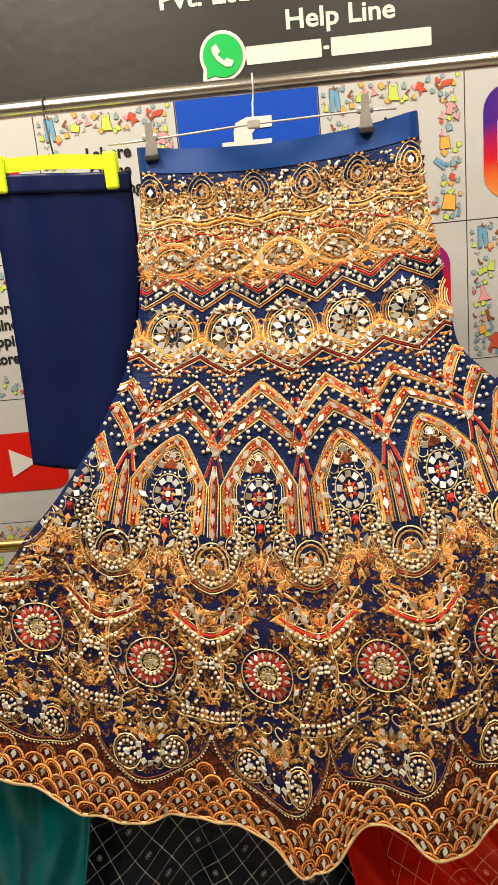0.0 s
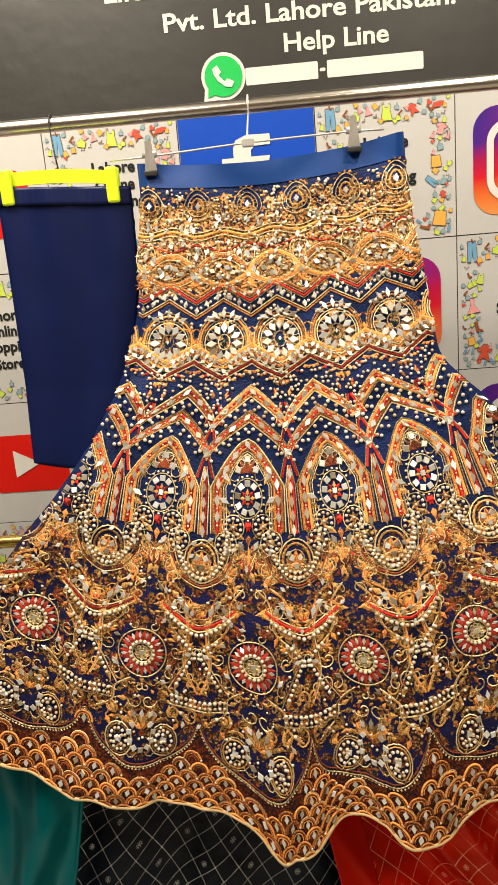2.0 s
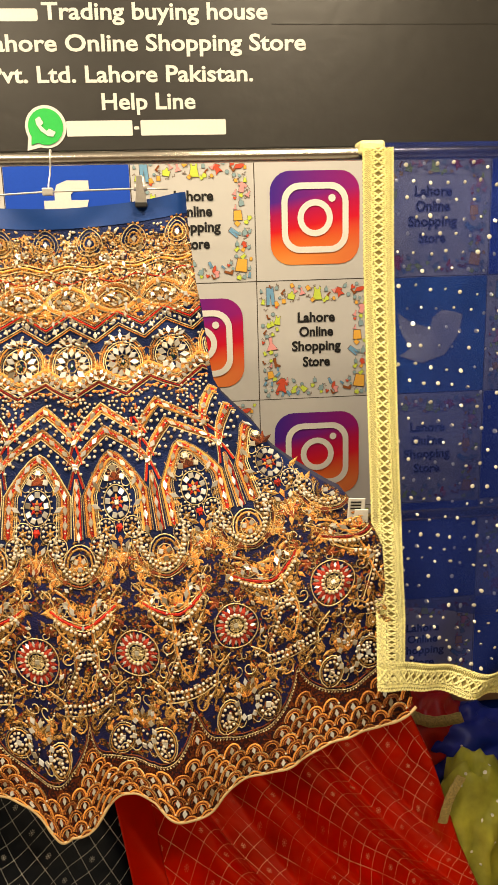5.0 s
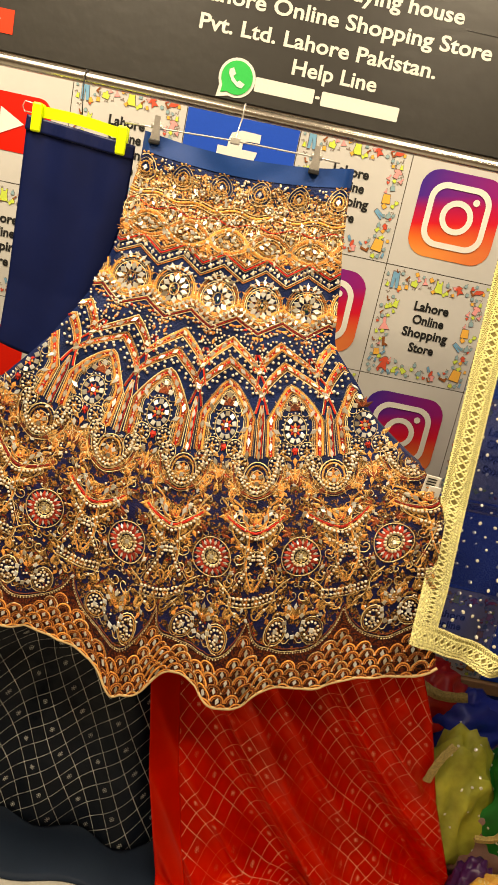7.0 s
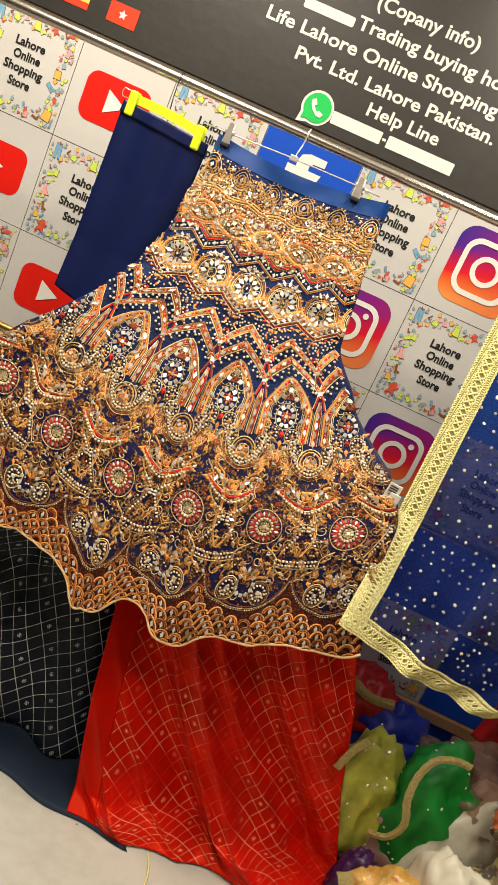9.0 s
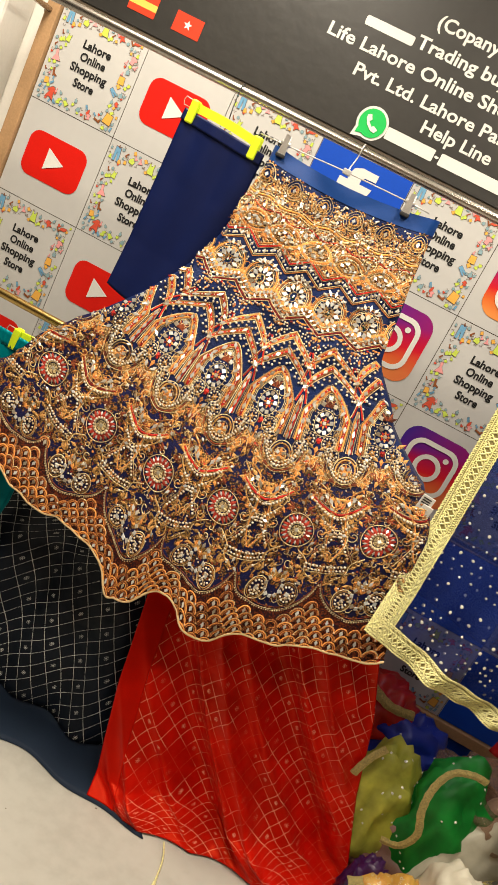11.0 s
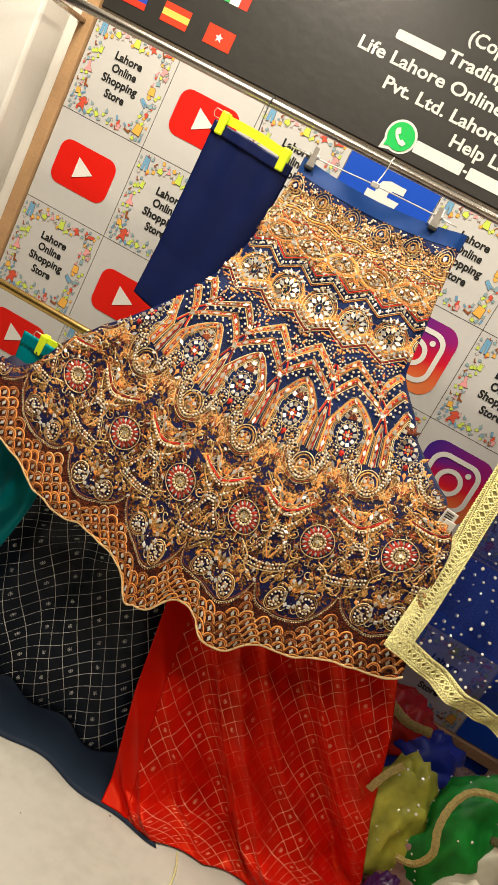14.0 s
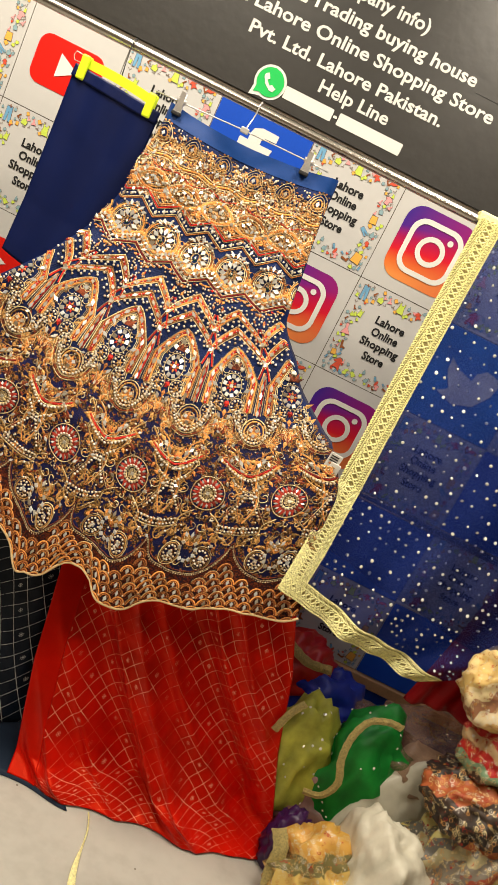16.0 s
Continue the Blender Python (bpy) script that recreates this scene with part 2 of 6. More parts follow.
def doodle_mesh():
    """Small drawn clothes, bags and shoes round the edge of a tile."""
    rnd = random.Random(5)
    keys = list(DOODLE)
    bm = bmesh.new()
    K = {k: i + 1 for i, k in enumerate(keys)}
    shapes = {
        "jeans": ([(-.4, 1), (.4, 1), (.5, -1), (.12, -1), (0, .4), (-.15, -1), (-.5, -1)], "jeans"),
        "vest": ([(-.5, .9), (-.3, 1), (-.2, .6), (.2, .6), (.3, 1), (.5, .9), (.45, .3), (.7, -.9), (-.7, -.9), (-.45, .3)], "lime"),
        "frock": ([(-.25, 1), (.25, 1), (.2, .2), (.8, -.8), (-.8, -.8), (-.2, .2)], "pink"),
        "bag": ([(-.8, .3), (-.3, .45), (-.15, .9), (.15, .9), (.3, .45), (.8, .3), (.7, -.7), (-.7, -.7)], "lime"),
        "shirt": ([(-.9, .5), (-.3, .9), (.3, .9), (.9, .5), (.7, .1), (.45, .3), (.5, -.9), (-.5, -.9), (-.45, .3), (-.7, .1)], "pink"),
        "boot": ([(-.3, 1), (.25, 1), (.2, -.2), (.8, -.6), (.8, -.9), (-.3, -.9)], "brown"),
        "skirt": ([(-.6, .8), (.6, .8), (.75, -.8), (-.75, -.8)], "amber"),
        "cap": ([(-.9, -.2), (-.5, .4), (.3, .5), (.9, .4), (.9, .1), (.2, -.3)], "red"),
        "coat": ([(-.2, 1), (.2, 1), (.8, .3), (.6, .1), (.3, .4), (.7, -.9), (.1, -.6), (-.1, -.6), (-.7, -.9), (-.3, .4), (-.6, .1), (-.8, .3)], "red"),
        "bottle": ([(-.2, 1), (.2, 1), (.2, .5), (.6, .3), (.6, -.8), (-.6, -.8), (-.6, .3), (-.2, .5)], "teal"),
        "heart": ([(0, -.8), (.8, .2), (.5, .8), (0, .4), (-.5, .8), (-.8, .2)], "red"),
        "ring": (circle(.7, 7), "teal"),
    }

    def put(kind, x, z, s, a=0.0):
        pts, col = shapes[kind]
        ca, sa = math.cos(a), math.sin(a)
        tr = lambda q, g: [(x + (px * ca - pz * sa) * q * g, z + (px * sa + pz * ca) * q * g) for px, pz in pts]
        flat(bm, tr(s, 1.0), -0.0032, 0, ox=0)
        flat(bm, tr(s, 0.88), -0.0042, K[col])

    def squiggle(x, z, s, a):
        pts = [(x + s * (t - .5) * math.cos(a) - s * .3 * math.sin(t * 9) * math.sin(a), z + s * (t - .5) * math.sin(a) + s * .3 * math.sin(t * 9) * math.cos(a)) for t in [i / 8 for i in range(9)]]
        for (ax, az), (bx, bz) in zip(pts, pts[1:]):
            dx, dz = bx - ax, bz - az
            L = math.hypot(dx, dz) or 1
            nx, nz = -dz / L * 0.0006, dx / L * 0.0006
            flat(bm, [(ax + nx, az + nz), (bx + nx, bz + nz), (bx - nx, bz - nz), (ax - nx, az - nz)][::-1], -0.0032, 0)

    big = [("jeans", -.115, .112, .024, .05), ("vest", .004, .116, .019, 0), ("frock", -.035, .122, .011, .2), ("bag", -.062, .112, .013, -.2), ("coat", .06, .118, .014, .5), ("cap", .112, .122, .016, .1),
           ("shirt", .118, .075, .014, -.3), ("boot", .095, .118, .009, .6), ("bottle", .115, .04, .011, .2), ("skirt", .106, .01, .016, .05), ("jeans", .096, -.03, .015, .9), ("bottle", .122, -.03, .011, 0),
           ("coat", .12, -.06, .01, .3), ("skirt", .112, -.108, .021, -.15), ("boot", .08, -.125, .012, 1.3), ("frock", -.115, -.008, .02, .15), ("vest", -.098, .052, .013, -.2), ("bag", -.12, .04, .009, .4),
           ("boot", -.105, -.055, .014, .2), ("coat", -.09, -.115, .022, -.15), ("skirt", -.118, -.085, .012, .2), ("cap", .045, -.118, .012, 1.1), ("vest", -.035, -.122, .012, .8), ("bag", -.06, -.128, .009, .2),
           ("bottle", .012, -.122, .011, -.5), ("shirt", .05, -.128, .01, .2), ("bag", .028, .104, .008, .1), ("boot", -.083, .122, .008, -.7), ("heart", .1, .05, .006, 0), ("heart", -.1, .085, .006, .2), ("heart", .08, -.108, .006, 0)]
    for b in big:
        put(*b)
    spots = []
    for i in range(430):
        side = rnd.randrange(4)
        u, w = rnd.uniform(-.138, .138), rnd.uniform(.098, .138)
        x, z = ((u, w), (u, -w), (w, u), (-w, u))[side]
        if any(math.hypot(x - b[1], z - b[2]) < b[3] * 0.9 for b in big):
            continue
        if any(math.hypot(x - q[0], z - q[1]) < .012 for q in spots):
            continue
        if rnd.random() < .62:
            spots.append((x, z))
            put(rnd.choice(["heart", "ring", "bag", "boot", "vest", "bottle", "jeans", "skirt", "frock", "ring"]), x, z, rnd.uniform(.0055, .0085), rnd.uniform(-.9, .9))
        else:
            squiggle(x, z, rnd.uniform(.008, .014), rnd.uniform(0, 3))
    me = bpy.data.meshes.new("doodle_border")
    bm.normal_update()
    for f in bm.faces:
        if f.normal.y > 0:
            f.normal_flip()
    bm.to_mesh(me)
    bm.free()
    for m in [ink("drawn_outline_ink", (0.2, 0.15, 0.12))] + [DOODLE[k] for k in keys]:
        me.materials.append(m)
    return me


def shape_mesh(name, items, mats):
    bm = bmesh.new()
    for outline, y, mi, hole in items:
        flat(bm, outline, y, mi, hole)
    bm.normal_update()
    for f in bm.faces:
        if f.normal.y > 0:
            f.normal_flip()
    me = bpy.data.meshes.new(name)
    bm.to_mesh(me)
    bm.free()
    for m in mats:
        me.materials.append(m)
    return me


doodles = doodle_mesh()
WORDS = []
for text, z, w in (("Lahore", .046, .095), ("Online", .010, .087), ("Shopping", -.026, .126), ("Store", -.066, .070)):
    me = lettering(text, .034, "CENTER", 0.0011, w)
    me.materials.append(ink_black)
    WORDS.append((me, z))
red_badge = [shape_mesh("badge", [(rounded(.205, .142, .035), -.0035, 0, None)], [ink_red]),
             shape_mesh("arrow_mark", [([(-.028, .034), (.036, 0), (-.028, -.034)], -.0055, 0, None)], [ink_white])]
sun_badge = [shape_mesh("badge", [(rounded(.222, .222, .05), -.0035, 0, None)], [sunset]),
             shape_mesh("ring_mark", [(rounded(.166, .166, .045), -.0055, 0, rounded(.136, .136, .032)), (circle(.044), -.0055, 0, circle(.029)), (circle(.009, 14, .042, .046), -.0055, 0, None)], [ink_white])]
blue_badge = [shape_mesh("badge", [(rounded(TW - .004, TH - .004, .004), -.0035, 0, None)], [ink_blue]),
              shape_mesh("white_mark", [([(x * .85 - .018, z * .56 + .041) for x, z in [(-.015, -.3), (.03, -.3), (.03, -.02), (.07, -.02), (.078, .022), (.03, .022), (.03, .045), (.04, .06), (.08, .062), (.08, .1), (.02, .102), (-.008, .085), (-.015, .055), (-.015, .022), (-.045, .022), (-.045, -.02), (-.015, -.02)]], -.0055, 0, None)], [ink_white])]
plain_badge = [blue_badge[0]]
sky_badge = [shape_mesh("badge", [(rounded(TW - .004, TH - .004, .004), -.0035, 0, None)], [ink_sky]),
             shape_mesh("bird_mark", [([(-.08, -.05), (-.02, -.07), (.04, -.05), (.075, 0), (.085, .05), (.06, .06), (.03, .065), (.005, .045), (0, .02), (-.05, .035), (-.085, .06), (-.08, .02), (-.07, 0), (-.05, -.03)], -.0055, 0, None)], [ink_white])]
LOGO = {(1, 0): red_badge, (3, 0): blue_badge, (5, 0): sun_badge, (7, 0): blue_badge, (0, 1): red_badge, (2, 1): red_badge, (4, 1): sun_badge, (6, 1): sky_badge, (1, 2): red_badge, (3, 2): blue_badge, (5, 2): sun_badge, (7, 2): plain_badge,
        (0, 3): red_badge, (2, 3): blue_badge, (4, 3): sun_badge, (6, 3): plain_badge, (8, 1): sun_badge, (8, 3): sky_badge, (1, 4): red_badge, (3, 4): blue_badge, (5, 4): sun_badge, (7, 4): plain_badge}


def sub(name, data, parent):
    ob = new(name, data)
    ob.parent = parent
    return ob


for r in range(ROWS_N):
    for c in range(COLS):
        t = new("printed_tile", tile_mesh)
        t.parent = banner
        t.location = (X0 + (c + .5) * TW, 0.0, (ROW_TOP[r] + ROW_TOP[r + 1]) / 2 - banner.location.z)
        t.scale.z = (ROW_TOP[r] - ROW_TOP[r + 1]) / TH
        if (c + r) % 2 == 0:
            sub("doodle_border", doodles, t)
            for me, z in WORDS:
                o = sub("word", me, t)
                o.location = (0, -.0035, z)
        else:
            for me in LOGO[(c, r)]:
                sub(me.name.split(".")[0], me, t)

batten = tagged(boxed("wooden_batten", (X0, WY - .018, FOOT - .04), (X0 + COLS * TW, WY + .03, FOOT - .002), cardboard, .003), "brown wooden batten along the foot of the backdrop", "batten", kind="structure")
batten2 = tagged(boxed("wooden_batten_side", (X0 - .045, WY - .02, .3), (X0 - .002, WY + .03, 2.6), cardboard, .003), "brown wooden batten up the side of the backdrop", "batten", kind="structure")
plinth = tagged(boxed("blue_plinth", (X0, WY + .002, 0), (X0 + COLS * TW, WY + .05, FOOT - .042), ink_blue), "blue painted base board under the backdrop", "base board", kind="structure")

# ---- black sign above ----
HY = WY - .004
sign = tagged(empty("shop_sign", (0, HY, 1.83)), "black shop sign with cream lettering, small flags and green round badge", "sign")
kid(boxed("sheet", (X0 - .002, HY, 1.832), (X0 + COLS * TW, HY + .03, 2.7), header_black, .002), sign)


def on_sign(ob):
    ob.location.z -= 1.83
    return ob


def span(me):
    xs = [v.co.x for v in me.vertices]
    return min(xs), max(xs)


for text, x, z, w, s in (("Help Line", .228, 1.922, .217, .05), ("Pvt. Ltd. Lahore Pakistan.", .173, 1.981, .602, .05), ("Life Lahore Online Shopping Store", .177, 2.047, .845, .05), ("Trading buying house", .255, 2.113, .512, .05), ("(Copany info)", .178, 2.18, .30, .05)):
    lo, hi = span(lettering(text, s, "LEFT", .0011))
    g = w / (hi - lo)
    pre = ""
    for word in text.split():
        me = lettering(word, s, "LEFT", .0011)
        wl, wh = span(me)
        start = span(lettering(pre + word, s, "LEFT", .0011))[1] - wh
        me.transform(Matrix.Diagonal((g, 1, 1, 1)))
        me.materials.append(ink_white)
        o = sub("word", me, sign)
        o.location = (x - w / 2 + (start - lo) * g, -.0015, z - 1.83)
        pre += word + " "
for bx, bw, bh in ((.111, .152, .034), (.1965, .012, .007), (.306, .200, .034)):
    b = sub("number_bar", shape_mesh("number_bar", [(rounded(bw, bh, .003), 0, 0, None)], [ink_white]), sign)
    b.location = (bx, -.0015, 1.881 - 1.83)
bar = shape_mesh("name_bar", [(rounded(.15, .026, .006), 0, 0, None)], [ink_white])
b = sub("name_bar", bar, sign)
b.location = (-.085, -.0015, 2.122 - 1.83)
badge = sub("round_badge", shape_mesh("round_badge", [(circle(.047, 28) , 0, 0, None), ([(-.046, -.052), (-.04, -.012), (-.012, -.044)], -.0002, 0, None), (circle(.040, 28), -.002, 1, None), ([(-.036, -.04), (-.032, -.008), (-.01, -.032)], -.0022, 1, None)], [ink_white, ink_green]), sign)
badge.location = (-.012, -.0015, 1.886 - 1.83)
sub("handset_mark", shape_mesh("handset_mark", [([(-.022, .016), (-.012, .022), (-.004, .008), (-.01, .002), (.002, -.01), (.008, -.005), (.022, -.012), (.016, -.022), (.004, -.021), (-.012, -.009), (-.021, .006)], -.004, 0, None)], [ink_white]), badge)
for z0, xa, xb in ((2.102, .52, 1.64), (2.34, -1.0, 1.64)):
    kid(boxed("sheet_crease", (xa, HY - .0012, z0), (xb, HY + .001, z0 + .0025), header_black, .0008), sign)
FL = {"tri_w_b_r": [(.84, .83, .8), (.03, .06, .4), (.62, .04, .02)], "r_y_r": [(.62, .05, .02), (.75, .5, .1), (.62, .05, .02)], "red": [(.68, .05, .02)], "green_v": [(.05, .35, .1), (.8, .8, .75), (.65, .05, .03)], "white": [(.85, .84, .8)]}
flag_mats = {}


def flag(kind, x, z, upright=False):
    cols = FL[kind]
    n = len(cols)
    mats = []
    for cc in cols:
        if cc not in flag_mats:
            flag_mats[cc] = ink("flag_ink", cc)
        mats.append(flag_mats[cc])
    items = []
    w, h = .09, .056
    for i in range(n):
        if upright:
            a, b2 = -w / 2 + w * i / n, -w / 2 + w * (i + 1) / n
            items.append(([(a, -h / 2), (b2, -h / 2), (b2, h / 2), (a, h / 2)], 0, i, None))
        else:
            a, b2 = h / 2 - h * i / n, h / 2 - h * (i + 1) / n
            items.append(([(-w / 2, b2), (w / 2, b2), (w / 2, a), (-w / 2, a)], 0, i, None))
    if kind == "red":
        star = [((.014 if i % 2 == 0 else .006) * math.sin(math.pi * i / 5), (.014 if i % 2 == 0 else .006) * math.cos(math.pi * i / 5)) for i in range(10)]
        items.append((star, -.001, n, None))
        mats.append(ink_white)
    if kind == "white":
        items.append((circle(.014, 16), -.001, n, None))
        mats.append(ink_red)
    o = sub("printed_flag", shape_mesh("printed_flag", items, mats), sign)
    o.location = (x, -.0015, z - 1.83)


for k, x, z, u in (("red", -.63, 1.9, 0), ("r_y_r", -.78, 1.9, 0), ("tri_w_b_r", -.925, 1.9, 0), ("green_v", -.63, 2.025, 1), ("white", -.76, 2.025, 0), ("green_v", -.89, 2.025, 1)):
    flag(k, x, z, bool(u))

# ---- embroidered skirt ----
# cloths
cloth_navy = Mat("navy_silk", (0.008, 0.03, 0.12), 0.5, vary=0.15, scale=40, fine=500, bump=0.2).m
band_blue = Mat("royal_blue_satin_band", (0.006, 0.042, 0.19), 0.45, vary=0.15, scale=18, fine=600, bump=0.2, spec=0.2).m
lining_mat = Mat("dark_lining", (0.02, 0.02, 0.05), 0.8, vary=0.1).m
piping_mat = Mat("cream_piping", (0.7, 0.5, 0.25), 0.6, vary=0.1, scale=60, bump=0.2).m


def thread(name, colour, rough=0.5, metal=0.0, vary=0.3):
    """Stitched thread: streaked relief and a different tone for each stitch."""
    m = Mat(name, colour, rough, metal, vary=0.0)
    geo = m.node("ShaderNodeNewGeometry")
    m.set("Specular IOR Level", 0.25)
    n = m.noise(620, 1)
    f = m.math("MULTIPLY_ADD", geo.outputs["Random Per Island"], 0.3, m.math("MULTIPLY", n, 0.7))
    lo, hi = tuple(c * (1 - vary) * .4 for c in colour), tuple(min(1, c * (1 + vary) * 1.25) for c in colour)
    m.link(m.ramp(f, [(0.36, lo), (0.5, colour), (0.64, hi)]), m.b.inputs["Base Color"])
    m.bump(n, 0.8, 0.0016)
    return m.m


gold_cord = thread("antique_gold_cord", (0.68, 0.51, 0.28), 0.34, 0.5)
orange_thread = thread("orange_thread", (0.70, 0.25, 0.06), 0.5, 0.0, 0.4)
rust_thread = thread("rust_thread", (0.2, 0.04, 0.012), 0.55)
red_thread = thread("red_thread", (0.5, 0.022, 0.012), 0.5)
brick_thread = thread("brick_red_thread", (0.33, 0.03, 0.016), 0.5, 0.0, 0.5)
tan_thread = thread("tan_zari_thread", (0.43, 0.23, 0.07), 0.45, 0.3, 0.45)
cream_thread = thread("cream_thread", (0.74, 0.56, 0.33), 0.5)
green_stone = Mat("dark_green_stone", (0.01, 0.04, 0.03), 0.15, vary=0.1).m

mm = Mat("cut_mirror", (0.8, 0.78, 0.72), 0.2, 0.5, vary=0.0)
geo = mm.node("ShaderNodeNewGeometry")
# reflections of bright and dim room painted as a random tone per mirror
mm.link(mm.ramp(geo.outputs["Random Per Island"], [(0.0, (0.34, 0.28, 0.2)), (0.35, (0.66, 0.62, 0.52)), (0.65, (0.88, 0.87, 0.82)), (1.0, (0.93, 0.96, 0.96))]), mm.b.inputs["Base Color"])
mm.link(mm.ramp(geo.outputs["Random Per Island"], [(0.0, (0.36, 0.36, 0.36)), (1.0, (0.14, 0.14, 0.14))]), mm.b.inputs["Roughness"])
mirror_mat = mm.m
pm = Mat("pearl_bead", (0.7, 0.6, 0.47), 0.22, 0.0, vary=0.0, spec=0.7)
geo = pm.node("ShaderNodeNewGeometry")
pm.link(pm.ramp(geo.outputs["Random Per Island"], [(0.0, (0.45, 0.32, 0.18)), (0.5, (0.64, 0.54, 0.41)), (1.0, (0.74, 0.7, 0.62))]), pm.b.inputs["Base Color"])
pearl_mat = pm.m

# ground of the skirt: navy silk closely covered with fine stitching in the worked zones
gr = Mat("embroidered_navy_ground", (0.02, 0.03, 0.12), 0.5, vary=0.0, spec=0.15)
uvn = gr.node("ShaderNodeUVMap")
sepu = gr.node("ShaderNodeSeparateXYZ")
gr.link(uvn.outputs[0], sepu.inputs[0])
vor = gr.node("ShaderNodeTexVoronoi")
vor.inputs["Scale"].default_value = 330
gr.link(gr.tc.outputs["Object"], vor.inputs["Vector"])
vs = gr.node("ShaderNodeSeparateColor")
gr.link(vor.outputs["Color"], vs.inputs[0])
stitch = gr.ramp(vs.outputs[0], [(0.0, (0.03, 0.014, 0.010)), (0.18, (0.16, 0.065, 0.018)), (0.34, (0.03, 0.016, 0.012)), (0.48, (0.32, 0.12, 0.02)), (0.62, (0.06, 0.03, 0.015)), (0.74, (0.3, 0.18, 0.07)), (0.86, (0.008, 0.012, 0.05)), (0.96, (0.26, 0.02, 0.012))], True)
dens = gr.ramp(sepu.outputs[1], [(0.03, (0.1,) * 3), (0.06, (0.3,) * 3), (0.115, (0.72,) * 3), (0.205, (0.7,) * 3), (0.235, (0.0,) * 3), (0.265, (0.0,) * 3), (0.285, (0.5,) * 3), (0.325, (0.5,) * 3), (0.338, (0.05,) * 3), (0.37, (0.0,) * 3), (0.41, (0.02,) * 3), (0.56, (0.05,) * 3), (0.59, (0.4,) * 3), (0.66, (0.47,) * 3), (0.83, (0.44,) * 3), (0.9, (0.44,) * 3)])
big = gr.noise(70, 3)
weave = gr.noise(900, 2)
navy = gr.ramp(gr.noise(25, 3), [(0.3, (0.0025, 0.008, 0.04)), (0.7, (0.006, 0.019, 0.1))])
low_navy = gr.ramp(gr.noise(25, 3), [(0.3, (0.006, 0.006, 0.03)), (0.7, (0.012, 0.013, 0.075))])
navy = gr.mix(gr.ramp(sepu.outputs[1], [(.56, (0.0,) * 3), (.6, (1.0,) * 3)]), navy, low_navy)
dk = gr.math("MULTIPLY", gr.math("ABSOLUTE", gr.math("SUBTRACT", gr.math("FRACT", gr.math("ADD", sepu.outputs[0], 20.5), 0), .5), 0), 2)
lobe_v = gr.math("MULTIPLY_ADD", gr.math("SQRT", gr.math("MAXIMUM", gr.math("SUBTRACT", 1.0, gr.math("POWER", dk, 1.7)), 0.0), 0), .088, .838)
hemf = gr.math("GREATER_THAN", sepu.outputs[1], lobe_v)
upper = gr.math("LESS_THAN", sepu.outputs[1], .335)
hip = gr.ramp(vs.outputs[0], [(0.0, (0.06, 0.03, 0.016)), (0.16, (0.46, 0.26, 0.1)), (0.34, (0.08, 0.045, 0.025)), (0.44, (0.56, 0.27, 0.08)), (0.64, (0.2, 0.1, 0.04)), (0.72, (0.6, 0.4, 0.18)), (0.88, (0.012, 0.016, 0.05)), (0.96, (0.3, 0.03, 0.016))], True)
stitch = gr.mix(upper, stitch, hip)
stitch2 = gr.mix(hemf, stitch, gr.ramp(vs.outputs[1], [(0.0, (0.03, 0.008, 0.007)), (0.4, (0.1, 0.016, 0.008)), (0.7, (0.15, 0.035, 0.008)), (0.9, (0.012, 0.008, 0.02))], True))
mask = gr.math("GREATER_THAN", gr.math("ADD", gr.math("MAXIMUM", dens, gr.math("MULTIPLY", hemf, .9)), gr.math("MULTIPLY", gr.math("SUBTRACT", big, 0.5), 1.6)), 0.45)
gr.link(gr.mix(mask, navy, stitch2), gr.b.inputs["Base Color"])
gr.bump(gr.math("ADD", gr.math("MULTIPLY", vor.outputs["Distance"], 1.0), gr.math("MULTIPLY", weave, 0.4)), 0.5, 0.002)
ground_mat = gr.m

# rows from waist to hem: v, height, mid x, width of one repeat, rise towards the sides
TAB = [
    (0.000, 1.672, .073, .0810, .0028), (0.040, 1.633, .073, .0810, .0026), (0.080, 1.611, .073, .0807, .0022), (0.180, 1.509, .069, .0855, .0020), (0.290, 1.389, .071, .0925, .0028),
    (0.365, 1.308, .068, .1010, .0036), (0.465, 1.206, .070, .1340, .0075), (0.635, 1.010, .072, .1580, .0120), (0.750, .886, .078, .1800, .0160),
    (0.820, .812, .080, .1840, .0165), (0.920, .705, .078, .1920, .0170), (1.000, .645, .074, .1980, .0142)]
EDGE = [(0, -.22, 5.24), (.065, -.22, 5.27), (.14, -.23, 5.28), (.22, -.13, 5.28), (.27, -.17, 5.24), (.30, -.21, 5.2), (.36, -.2, 5.12), (.42, -.03, 5.07), (.465, .06, 5.06), (.5, -.02, 5.1), (.56, -.17, 5.36), (.63, -.38, 5.62), (.70, -.45, 5.61),
        (.78, -.5, 5.5), (.83, -.58, 5.45), (.87, -.7, 5.45), (.9, -.95, 5.46), (1.0, -1.05, 5.5)]
NV = 1200
vv = np.linspace(0, 1, NV + 1)


def smooth_col(i):
    c = np.interp(vv, [t[0] for t in TAB], [t[i] for t in TAB])
    kern = np.ones(61) / 61
    pad = np.concatenate([2 * c[0] - c[60:0:-1], c, 2 * c[-1] - c[-2:-62:-1]])
    return np.convolve(pad, kern, "same")[60:-60].tolist()


C_Z, C_X, C_D, C_C = (smooth_col(i) for i in (1, 2, 3, 4))
E_L = np.interp(vv, [e[0] for e in EDGE], [e[1] for e in EDGE]).tolist()
E_R = np.interp(vv, [e[0] for e in EDGE], [e[2] for e in EDGE]).tolist()


